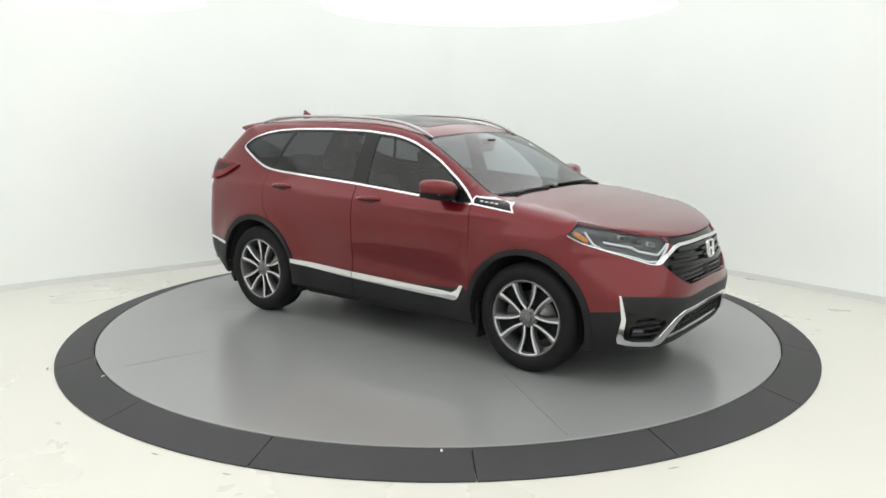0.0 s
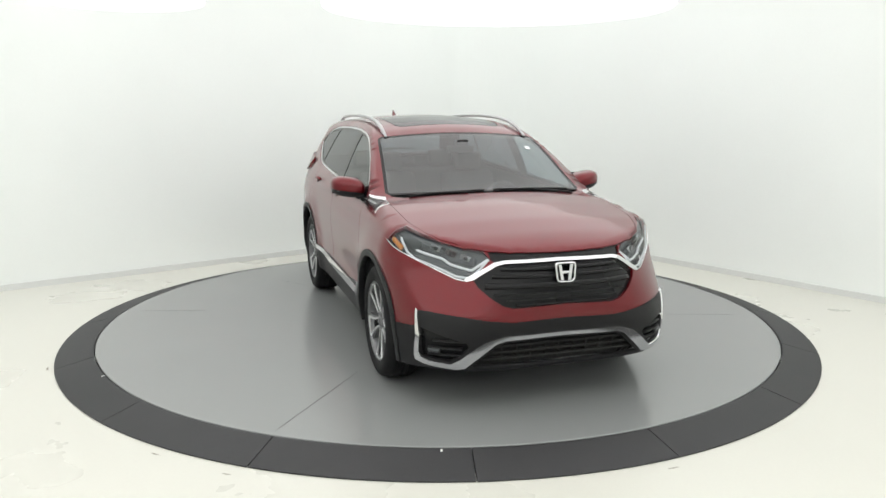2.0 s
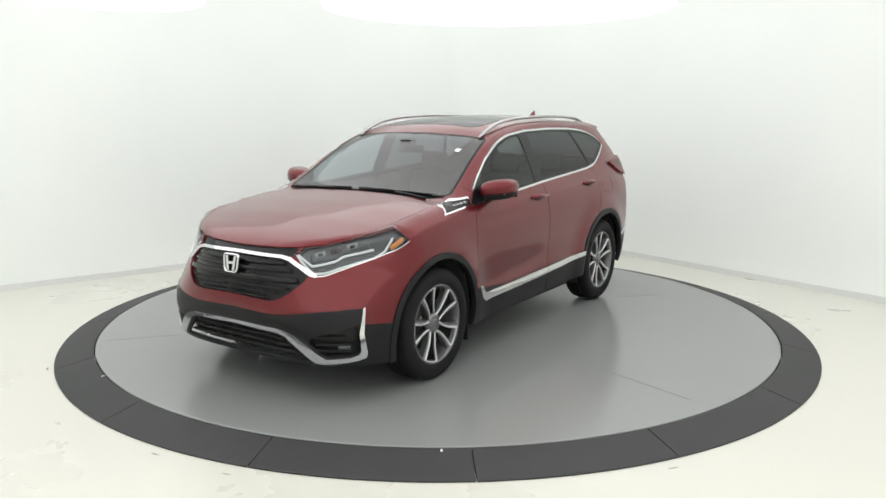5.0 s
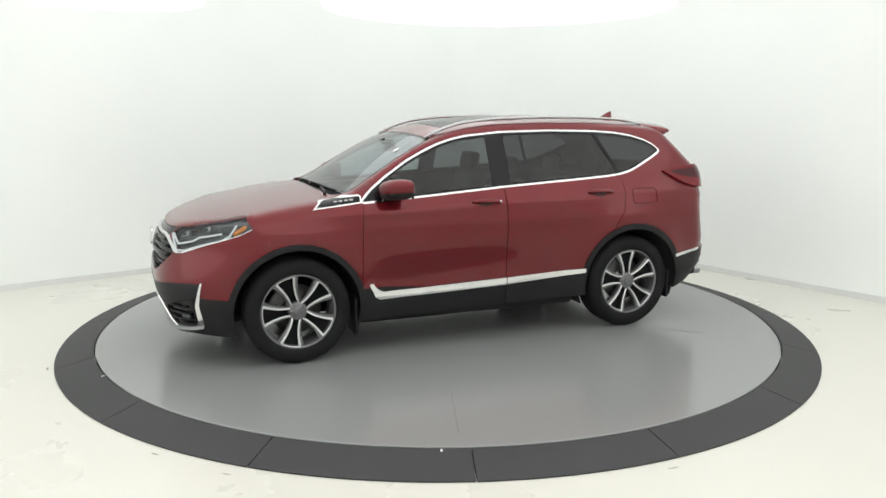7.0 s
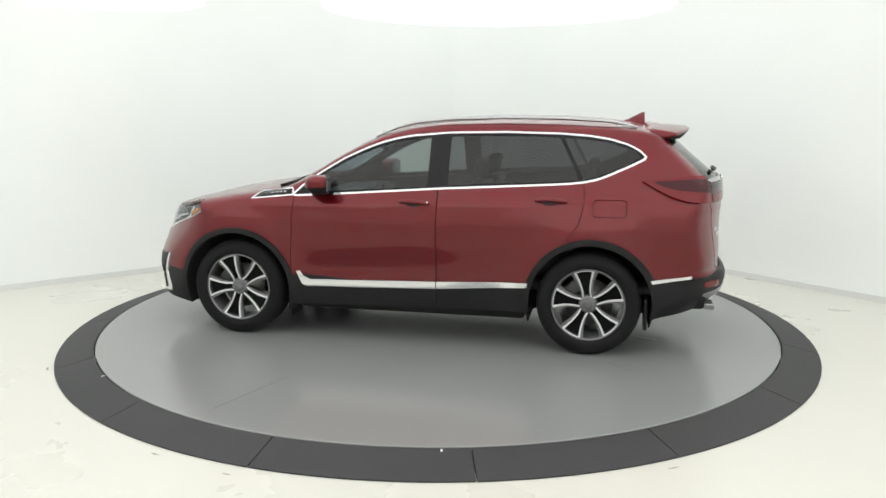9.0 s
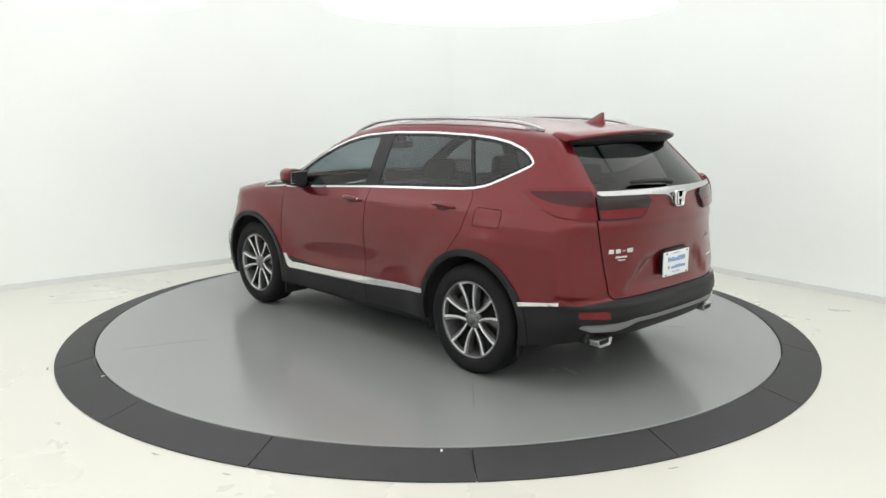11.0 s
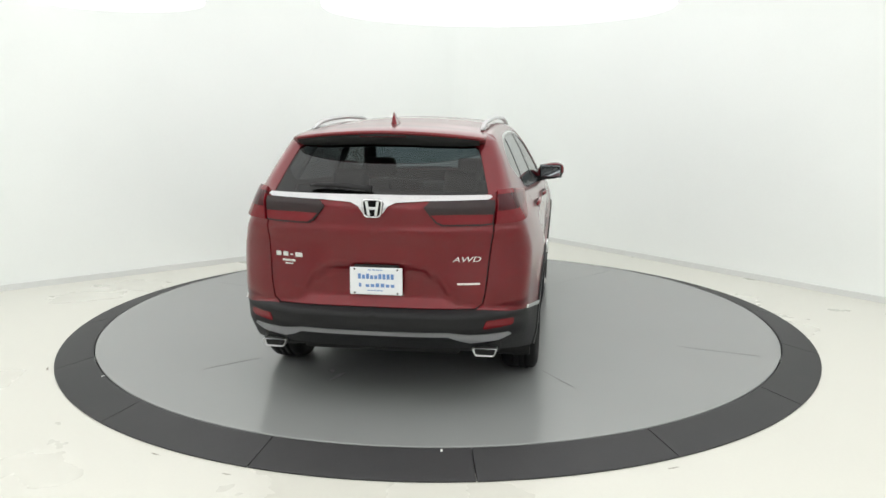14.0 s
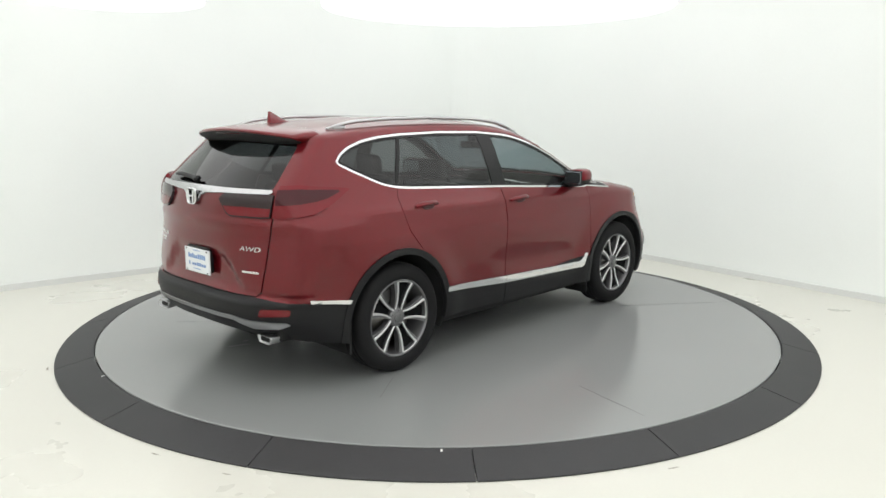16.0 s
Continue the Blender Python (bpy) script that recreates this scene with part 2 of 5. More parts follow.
M_DREDLENS = material("smoked_red_lens", (0.050, 0.004, 0.0075), 0.12, specular=0.3, stain=0.05, stain_scale=30)
M_SMOKE = material("smoked_lens", (0.024, 0.013, 0.014), 0.14, specular=0.35, stain=0.1, stain_scale=40)
M_REFL = material("lamp_reflector", (0.30, 0.31, 0.32), 0.2, metal=1.0, stain=0.15, stain_scale=25)
M_LAMPDARK = material("lamp_bezel_grey", (0.085, 0.09, 0.095), 0.28, metal=0.5, stain=0.2, stain_scale=20)
M_DRL = material("white_light_guide", (0.82, 0.84, 0.86), 0.25, stain=0.02)
M_AMBER = material("amber_marker", (0.65, 0.22, 0.03), 0.2, coat=0.5, stain=0.05)


# ---- the car's outer surface: one smooth implicit skin, built from the side, plan and end profiles ----
def profile(knots, width, lo, hi):
    """A smooth table through knots (u, value)."""
    u = np.linspace(lo, hi, 1601)
    k = sorted(knots)
    val = np.interp(u, [a for a, _ in k], [b for _, b in k])
    step = u[1] - u[0]
    n = max(1, int(3 * width / step))
    w = np.exp(-0.5 * (np.arange(-n, n + 1) * step / width) ** 2)
    val = np.convolve(np.pad(val, n, mode="edge"), w / w.sum(), mode="valid")
    slope = np.gradient(val, step)
    return lambda q: np.interp(q, u, val), lambda q: np.interp(q, u, slope)


ZC, ZC1 = profile([(-2.4, 1.52), (-1.95, 1.590), (-1.75, 1.625), (-1.5, 1.652), (-1.1, 1.674), (-0.7, 1.680), (-0.27, 1.668), (0.0, 1.640), (0.19, 1.598), (0.38, 1.528),
                   (0.58, 1.426), (0.78, 1.308), (0.92, 1.220), (1.03, 1.166), (1.12, 1.153), (1.4, 1.114), (1.7, 1.060), (1.95, 1.000), (2.05, 0.966), (2.13, 0.924), (2.3, 0.78)], 0.035, -2.6, 2.6)
CROWN, _ = profile([(-2.4, 0.13), (0.8, 0.13), (1.15, 0.055), (2.4, 0.055)], 0.05, -2.6, 2.6)
YS, YS1 = profile([(0.0, 0.80), (0.2, 0.862), (0.30, 0.885), (0.42, 0.903), (0.55, 0.906), (0.65, 0.910), (0.80, 0.919), (0.92, 0.918), (1.02, 0.900), (1.08, 0.880), (1.13, 0.853),
                   (1.18, 0.828), (1.30, 0.778), (1.44, 0.714), (1.56, 0.648), (1.62, 0.606), (1.75, 0.48)], 0.016, -0.2, 2.0)
PLAN, _ = profile([(-2.5, 0.30), (-2.2, 0.085), (-2.02, 0.036), (-1.75, 0.008), (-1.55, 0.0), (-1.2, 0.0), (1.2, 0.0), (1.6, 0.004), (1.75, 0.02), (1.95, 0.055), (2.2, 0.13)], 0.06, -2.6, 2.6)
XF, XF1 = profile([(0.0, 1.9), (0.15, 2.06), (0.21, 2.13), (0.28, 2.17), (0.40, 2.200), (0.50, 2.230), (0.57, 2.240), (0.66, 2.230), (0.75, 2.224), (0.85, 2.204), (0.92, 2.17), (1.3, 2.17)], 0.015, -0.2, 2.0)
FA, _ = profile([(0.0, 0.56), (0.45, 0.56), (0.80, 0.68), (1.5, 0.66)], 0.05, -0.2, 2.0)
FP, _ = profile([(0.0, 5.0), (0.40, 4.8), (0.80, 2.45), (1.5, 2.4)], 0.05, -0.2, 2.0)
XR, XR1 = profile([(0.0, -1.95), (0.30, -2.16), (0.36, -2.22), (0.45, -2.305), (0.52, -2.326), (0.592, -2.326), (0.612, -2.268), (0.70, -2.276), (0.86, -2.270), (0.95, -2.272),
                   (1.05, -2.280), (1.12, -2.278), (1.20, -2.272), (1.25, -2.25), (1.275, -2.215), (1.52, -1.93), (1.60, -1.85), (1.8, -1.6)], 0.008, -0.2, 2.0)
RA, _ = profile([(0.0, 0.5), (0.56, 0.50), (0.63, 0.34), (1.0, 0.37), (1.25, 0.38), (1.6, 0.33)], 0.01, -0.2, 2.0)
RP, _ = profile([(0.0, 4.0), (0.56, 3.8), (0.63, 3.6), (0.9, 3.0), (1.1, 2.5), (1.6, 2.4)], 0.02, -0.2, 2.0)


def smax(a, b, k):
    h = np.maximum(k - np.abs(a - b), 0) / k
    return np.maximum(a, b) + h * h * k * 0.25


def skin(x, y, z):
    ay = np.abs(y)
    top = (z - (ZC(x) - CROWN(x) * ay ** 2)) / np.sqrt(1 + ZC1(x) ** 2)
    flare = 0.0
    for cx in (1.33, -1.33):
        r = np.hypot(x - cx, z - 0.37)
        flare = flare + 0.026 * np.exp(-((r - 0.46) / 0.13) ** 2)
    hollow = 0.015 * np.exp(-((z - 0.585 + 0.06 * x) / 0.10) ** 2) * np.exp(-((x - 0.30) / 0.58) ** 4)
    crease = 0.006 * np.exp(-((z - 1.045 + 0.03 * x) / 0.03) ** 2) * np.exp(-((x + 0.3) / 1.5) ** 6)
    side = (ay - (YS(z) - PLAN(x) + flare - hollow + crease)) / np.sqrt(1 + YS1(z) ** 2)
    fa, fp, ra, rp = FA(z), FP(z), RA(z), RP(z)
    q = np.maximum(ay, 1e-4)
    front = (x - (XF(z) - fa * q ** fp)) / np.sqrt(1 + (fa * fp * q ** (fp - 1)) ** 2 + np.minimum(XF1(z) ** 2, 1.5))
    wide = 0.50 - 0.95 * (z - 0.66)
    inset = [np.exp(-np.clip(d, -0.6, 0.6) / 0.022) for d in (0.885 - z, wide + 0.01 - ay, (z - 0.615) * 1.2)]
    hollow_d = np.clip(-0.022 * np.log(inset[0] + inset[1] + inset[2]) / 0.09, 0, 1)
    pocket = 0.027 * hollow_d * hollow_d * (3 - 2 * hollow_d) - 0.008 * np.exp(-((z - 1.04) / 0.03) ** 2)     # plate recess, ridge under the lamps
    rear = ((XR(z) + ra * q ** rp + pocket) - x) / np.sqrt(1 + (ra * rp * q ** (rp - 1)) ** 2 + np.minimum(XR1(z) ** 2, 1.5))
    f = smax(top, side, 0.024 + 0.056 * np.clip((x - 0.85) / 0.35, 0, 1))
    f = smax(f, front, 0.06)
    return smax(f, rear, 0.05)


def solve_ray(o, d, far=1.9):
    """Where rays that start inside the car leave its skin."""
    lo, hi = np.zeros(len(o)), np.full(len(o), far)
    for _ in range(34):
        m = (lo + hi) / 2
        p = o + d * m[:, None]
        out = skin(p[:, 0], p[:, 1], p[:, 2]) > 0
        hi = np.where(out, m, hi)
        lo = np.where(out, lo, m)
    return o + d * ((lo + hi) / 2)[:, None]


def skin_normal(p):
    e = 0.004
    g = np.stack([skin(p[:, 0] + e * (i == 0), p[:, 1] + e * (i == 1), p[:, 2] + e * (i == 2)) - skin(p[:, 0] - e * (i == 0), p[:, 1] - e * (i == 1), p[:, 2] - e * (i == 2)) for i in range(3)], 1)
    g[np.abs(p[:, 1]) < 1e-5, 1] = 0
    return g / np.linalg.norm(g, axis=1)[:, None]


HUB, FAN = 1.3, 0.9


def ring_to_skin(c):
    """From the unrolled flank (s, z) to the skin. s runs from the nose's middle round the flank to the tail's middle."""
    s, z = c[:, 0], c[:, 1]
    f = np.clip((s - HUB) / FAN, 0, math.pi / 2)
    r = np.clip((-s - HUB) / FAN, 0, math.pi / 2)
    o = np.stack([np.clip(s, -HUB, HUB), 0 * s, z], 1)
    d = np.stack([np.sin(f) - np.sin(r), np.where(f > 0, np.cos(f), np.cos(r)), 0 * s], 1)
    d[np.abs(d[:, 1]) < 1e-9, 1] = 0
    return solve_ray(o, d)


def ring_s(x, y):
    if x > HUB:
        return HUB + FAN * (math.pi / 2 - math.atan2(y, x - HUB))
    if x < -HUB:
        return -HUB - FAN * (math.pi / 2 - math.atan2(y, -x - HUB))
    return x


def arr(p):
    return np.array([p], float)


def S(x, z):
    """A place on the flank, seen from the side."""
    p = solve_ray(arr((x, 0, z)), arr((0, 1, 0)))[0]
    return (ring_s(p[0], p[1]), z)


def N(y, z):
    """A place on the nose, seen from the front."""
    p = solve_ray(arr((0.9, y, z)), arr((1, 0, 0)))[0]
    return (ring_s(p[0], abs(y)), z)


def R(y, z):
    """A place on the tail, seen from behind."""
    p = solve_ray(arr((-0.9, y, z)), arr((-1, 0, 0)))[0]
    return (ring_s(p[0], abs(y)), z)


def T(x, y):
    """A place on the bonnet, windscreen or roof, seen from above: in the unrolled flank."""
    p = solve_ray(arr((x, y, 0.6)), arr((0, 0, 1)))[0]
    return (ring_s(p[0], abs(y)), p[2])


def fine(pts, step=0.03, closed=True):
    out = []
    n = len(pts)
    for i in range(n if closed else n - 1):
        a, b = np.array(pts[i], float), np.array(pts[(i + 1) % n], float)
        k = max(1, int(np.ceil(np.linalg.norm(b - a) / step)))
        out += [tuple(a + (b - a) * j / k) for j in range(k)]
    if not closed:
        out.append(tuple(pts[-1]))
    return out


def rounded(pts, rad, n=4):
    """A polygon with its corners rounded."""
    out = []
    m = len(pts)
    for i in range(m):
        a, b, c = (np.array(pts[j % m], float) for j in (i - 1, i, i + 1))
        la, lc = np.linalg.norm(a - b), np.linalg.norm(c - b)
        r = min(rad, la * 0.45, lc * 0.45)
        p, q = b + (a - b) / la * r, b + (c - b) / lc * r
        for k in range(n + 1):
            t = k / n
            out.append(tuple((1 - t) ** 2 * p + 2 * t * (1 - t) * b + t * t * q))
    return out


def inset(pts, d):
    """A polygon drawn in by d."""
    p = np.array(pts, float)
    area = 0.5 * np.sum(p[:, 0] * np.roll(p[:, 1], -1) - np.roll(p[:, 0], -1) * p[:, 1])
    a, b = p - np.roll(p, 1, 0), np.roll(p, -1, 0) - p
    na, nb = (np.stack([-e[:, 1], e[:, 0]], 1) / np.linalg.norm(e, axis=1)[:, None] for e in (a, b))
    m = na + nb
    m /= np.maximum((m * m).sum(1), 0.5)[:, None] / 2
    return [tuple(v) for v in p + m * d * np.sign(area)]


def ribbon(pts, w):
    """A line as a thin closed polygon."""
    p = np.array(pts, float)
    t = np.gradient(p, axis=0)
    nrm = np.stack([-t[:, 1], t[:, 0]], 1) / np.linalg.norm(t, axis=1)[:, None]
    return [tuple(v) for v in np.concatenate([p + nrm * w / 2, (p - nrm * w / 2)[::-1]])]


def inside(poly, c):
    p = np.array(poly, float)
    q = np.roll(p, -1, 0)
    res = np.zeros(len(c), bool)
    for (x0, y0), (x1, y1) in zip(p, q):
        if y0 != y1:
            hit_ = ((y0 > c[:, 1]) != (y1 > c[:, 1])) & (c[:, 0] < (x1 - x0) * (c[:, 1] - y0) / (y1 - y0) + x0)
            res ^= hit_
    return res


def arc(cx, cz, r, a0, a1, n=18):
    return [(cx + r * math.cos(radians(a0 + (a1 - a0) * i / n)), cz + r * math.sin(radians(a0 + (a1 - a0) * i / n))) for i in range(n + 1)]


def chart(outline, regions, spacing, to_skin):
    """Cut a chart into its regions: triangles in common, each to the last region that holds it."""
    from mathutils.geometry import delaunay_2d_cdt
    pts, edges = [], []

    def add(loop):
        i0 = len(pts)
        pts.extend(loop)
        edges.extend((i0 + i, i0 + (i + 1) % len(loop)) for i in range(len(loop)))

    loops = [fine(outline, spacing)] + [fine(poly, spacing) for _, poly in regions]
    for l in loops:
        add(l)
    o = np.array(outline)
    gx, gz = np.meshgrid(np.arange(o[:, 0].min(), o[:, 0].max(), spacing), np.arange(o[:, 1].min(), o[:, 1].max(), spacing))
    g = np.stack([gx.ravel() + (np.round(gz.ravel() / spacing) % 2) * spacing / 2, gz.ravel()], 1)
    g = g[inside(outline, g)]
    e = np.array(pts)
    keep = np.ones(len(g), bool)
    for k in range(0, len(g), 500):
        d = np.abs(g[k:k + 500, None, :] - e[None]).max(2).min(1)
        keep[k:k + 500] = d > spacing * 0.35
    pts += [tuple(v) for v in g[keep]]
    res = delaunay_2d_cdt([Vector(p) for p in pts], edges, [], 0, 1e-5)
    co = np.array([tuple(v) for v in res[0]])
    tri = np.array([f for f in res[2] if len(f) == 3])
    cen = co[tri].mean(1)
    owner = np.full(len(tri), -1)
    owner[inside(outline, cen)] = 0
    for i, (_, poly) in enumerate(regions):
        owner[inside(poly, cen) & (owner >= 0)] = i + 1
    area = (co[tri[:, 1], 0] - co[tri[:, 0], 0]) * (co[tri[:, 2], 1] - co[tri[:, 0], 1]) - (co[tri[:, 1], 1] - co[tri[:, 0], 1]) * (co[tri[:, 2], 0] - co[tri[:, 0], 0])
    tri[area < 0] = tri[area < 0][:, ::-1]
    p3 = to_skin(co)
    nn = skin_normal(p3)
    groups = {}
    for i, name in enumerate(["rest"] + [r[0] for r in regions]):
        sel = tri[owner == i]
        if len(sel):
            groups.setdefault(name, []).append(sel)
    return {k: (p3, nn, np.concatenate(v)) for k, v in groups.items()}


def panel(name, pieces, mat, parent, offset=0.0, thick=0.012, centre=False, label="", mats_back=None, pane=False, sides=(1, -1)):
    """Panels cut from the skin, pushed out by offset, with real thickness. centre: one panel across the car's middle, else one on each side."""
    made = []
    for group in ([list(sides)] if centre else [[s] for s in sides]):
        V, NO, FA_, MI, seen = [], [], [], [], {}
        for p3, nn, tri in pieces:
            used, idx = np.unique(tri, return_inverse=True)
            t = idx.reshape(-1, 3)
            for sgn in group:
                m = np.array([1, sgn, 1])
                top, no = (p3[used] + nn[used] * offset) * m, nn[used] * m
                # keep outward winding
                a, b, c = top[t[:, 0]], top[t[:, 1]], top[t[:, 2]]
                out = (np.cross(b - a, c - a) * no[t[:, 0]]).sum(1).sum() > 0
                tt = t if out else t[:, ::-1]
                base = len(V)
                V.extend(top), NO.extend(no)
                FA_.extend((tt + base).tolist()), MI.extend([0] * len(tt))
                if pane:
                    continue
                bot = top - no * thick
                b0 = len(V)
                V.extend(bot), NO.extend(-no)
                FA_.extend((tt[:, ::-1] + b0).tolist()), MI.extend([1] * len(tt))
                e = np.concatenate([tt[:, [0, 1]], tt[:, [1, 2]], tt[:, [2, 0]]])
                key = np.sort(e, 1)
                _, first, cnt = np.unique(key[:, 0] * 1000003 + key[:, 1], return_index=True, return_counts=True)
                for i, j in e[first[cnt == 1]]:
                    if abs(top[i][1]) < 1e-4 and abs(top[j][1]) < 1e-4:
                        continue
                    lat = np.cross(top[j] - top[i], no[i])
                    lat = lat / (np.linalg.norm(lat) + 1e-12)
                    k = len(V)
                    V.extend([top[i], top[j], bot[j], bot[i]]), NO.extend([lat + 0.3 * no[i], lat + 0.3 * no[j], lat, lat])
                    FA_.append([k + 1, k, k + 3, k + 2]), MI.append(0)
        # join the halves along the middle
        back, keep, keep_n = [], [], []
        for v, n_, mid in zip(V, NO, [abs(v[1]) < 1e-5 and abs(n_[1]) < 1e-6 for v, n_ in zip(V, NO)]):
            key = (round(v[0], 5), round(v[2], 5), round(n_[0], 3)) if mid else None
            if key in seen and mid:
                back.append(seen[key])
                continue
            back.append(len(keep))
            if mid:
                seen[key] = len(keep)
            keep.append(tuple(v)), keep_n.append(n_)
        V, NO, FA_ = keep, keep_n, [[back[i] for i in f] for f in FA_]
        me = bpy.data.meshes.new(name)
        me.from_pydata(V, [], FA_)
        me.materials.append(mat)
        me.materials.append(mats_back or M_LINING)
        me.polygons.foreach_set("material_index", MI)
        me.polygons.foreach_set("use_smooth", [True] * len(MI))
        me.update()
        no = np.array(NO)
        me.normals_split_custom_set_from_vertices((no / np.linalg.norm(no, axis=1)[:, None]).tolist())
        ob = new(name, me)
        ob.parent = parent
        if label:
            tagged(ob, label)
        made.append(ob)
    return made


car = new("car")
tagged(car, "dark red metallic sport utility car with chrome trim and black cladding", "car")

# the line that parts the flank from the bonnet, windscreen and roof, seen from above
EDGE = [(2.128, 0.0), (2.122, 0.15), (2.105, 0.30), (2.07, 0.42), (2.0, 0.55), (1.90, 0.655), (1.78, 0.715), (1.63, 0.757), (1.4, 0.770), (1.2, 0.770), (1.08, 0.762), (0.95, 0.746), (0.80, 0.722),
        (0.60, 0.690), (0.40, 0.660), (0.20, 0.638), (0.0, 0.627), (-0.5, 0.618), (-1.0, 0.610), (-1.4, 0.597), (-1.7, 0.570), (-1.83, 0.52), (-1.885, 0.44), (-1.90, 0.25), (-1.902, 0.0)]
EDGE = fine(EDGE, 0.03, closed=False)
edge_ring = [T(x, y) for x, y in EDGE]

low = [R(0, 0.37), R(0.3, 0.37), R(0.55, 0.37), R(0.70, 0.34), S(-1.98, 0.325), S(-1.80, 0.30), S(-1.70, 0.262), (-1.2, 0.300), (-0.9, 0.298), (0.9, 0.268), (1.25, 0.22), S(1.6, 0.22), S(1.85, 0.236), N(0.75, 0.256), N(0.6, 0.248), N(0.3, 0.243), N(0, 0.243)]
OUTLINE = low + edge_ring

# window band, seen from the side
DLO = [(0.885, 1.105), (0.80, 1.185), (0.69, 1.265), (0.51, 1.375), (0.36, 1.445), (0.24, 1.492), (0.12, 1.525), (0.0, 1.547), (-0.29, 1.572), (-0.71, 1.580), (-1.10, 1.572), (-1.30, 1.558), (-1.45, 1.535),
       (-1.58, 1.497), (-1.66, 1.455), (-1.705, 1.41), (-1.69, 1.385), (-1.60, 1.34), (-1.47, 1.282), (-1.38, 1.245), (-1.28, 1.222), (-1.15, 1.208), (-0.9, 1.193), (-0.25, 1.158), (0.48, 1.108), (0.86, 1.085)]
dlo = [S(x, z) for x, z in rounded(DLO, 0.03)]
dlo_in, dlo_glass = inset(dlo, 0.015), inset(dlo, 0.030)


def clip(poly, keep):
    """The part of a polygon where keep((x, z)) is positive; keep is linear."""
    out = []
    for i in range(len(poly)):
        a, b = poly[i - 1], poly[i]
        fa, fb = keep(a), keep(b)
        if fa * fb < 0:
            t = fa / (fa - fb)
            out.append((a[0] + t * (b[0] - a[0]), a[1] + t * (b[1] - a[1])))
        if fb >= 0:
            out.append(b)
    return out


def c_line(p):                                    # the rear door's glass edge slopes back
    return p[0] - (-1.085 - (1.56 - p[1]) * 0.50)


glass_f = clip(clip(dlo_glass, lambda p: p[0] + 0.150), lambda p: 0.66 - p[0])
glass_r = clip(clip(dlo_glass, lambda p: -0.300 - p[0]), c_line)
glass_q = clip(dlo_glass, lambda p: -0.030 - c_line(p))

chrome_low = [S(0.845, 0.525), S(0.80, 0.430), (0.765, 0.411), (0.4, 0.418), (-0.23, 0.437), (-0.6, 0.460), (-0.905, 0.482), (-0.905, 0.515), (-0.6, 0.505), (-0.23, 0.488), (0.4, 0.468), (0.74, 0.462), (0.79, 0.49), S(0.815, 0.528)]


def up(z, d=0.0):                                 # the bumper's corner line
    return (N(0.795, z)[0] + d, z)


front_clad = [S(1.9, 0.15), S(1.25, 0.15), S(1.25, 0.47), S(1.74, 0.482), up(0.495, -0.075), up(0.505, -0.036), up(0.590, -0.022), N(0.76, 0.592), N(0.60, 0.578), N(0.45, 0.556), N(0.32, 0.543), N(0, 0.553), N(0, 0.15), N(0.7, 0.15)]
chrome_u = [up(0.60, -0.024), up(0.45, -0.036), up(0.325, -0.042), up(0.296, -0.03), N(0.78, 0.283), N(0.62, 0.262), N(0.575, 0.270), N(0.41, 0.420), N(0.36, 0.436), N(0, 0.446), N(0, 0.468), N(0.37, 0.462), N(0.41, 0.452), N(0.475, 0.430), N(0.55, 0.375), N(0.605, 0.325), N(0.65, 0.296), N(0.76, 0.306), up(0.322, 0.0), up(0.345, -0.012), up(0.45, -0.012), up(0.59, -0.016)]
fog_pocket = [up(0.50, -0.008), up(0.345, -0.008), up(0.324, 0.004), N(0.655, 0.310), N(0.61, 0.340), N(0.56, 0.395), N(0.58, 0.425), N(0.66, 0.45)]
intake = [N(0, 0.430), N(0.35, 0.420), N(0.40, 0.402), N(0.54, 0.275), N(0, 0.262)]
grille = [N(0, 0.873), N(0.34, 0.867), N(0.392, 0.854), N(0.462, 0.812), N(0.520, 0.774), N(0.50, 0.738), N(0.44, 0.680), N(0.38, 0.640), N(0.32, 0.622), N(0, 0.632)]
wing = [N(0, 0.890), N(0.34, 0.884), N(0.40, 0.873), N(0.47, 0.833), N(0.545, 0.790), N(0.565, 0.772), N(0.555, 0.764), N(0.520, 0.774), N(0.462, 0.812), N(0.392, 0.854), N(0.34, 0.867), N(0, 0.873)]
lamp_low = [N(0.415, 0.890), N(0.47, 0.836), N(0.545, 0.790), N(0.565, 0.772), N(0.60, 0.778), N(0.66, 0.806), N(0.72, 0.836), S(1.82, 0.868), S(1.70, 0.912), S(1.62, 0.955)]
lamp_top = [(s_, z_ - 0.005) for (s_, z_), (x, y) in zip(edge_ring, EDGE) if x > 1.62 and y > 0.43][::-1]
headlamp = lamp_low + lamp_top
lamp_trim = fine(lamp_low[2:], 0.02, False)
lamp_trim = lamp_trim + [(s_, z_ - 0.0055) for s_, z_ in lamp_trim][::-1]
# black strip for the gap under the bonnet's front edge and its shade
gap_shade = [(s_, z_ - 0.004) for (s_, z_), (x, y) in zip(edge_ring, EDGE) if y < 0.43 and x > 1.5] + [N(0.415, 0.888), N(0.40, 0.873), N(0.34, 0.884), N(0, 0.890)]
badge = [S(1.215, 1.058), S(1.15, 1.115), S(1.12, 1.123), S(0.885, 1.150), S(0.872, 1.135), S(0.872, 1.092), S(1.0, 1.078)]
tail_in = [R(0.285, 1.190), R(0.352, 1.105), R(0.385, 1.088), R(0.60, 1.085), R(0.660, 1.090), R(0.667, 1.225), R(0.45, 1.222), R(0.32, 1.222)]
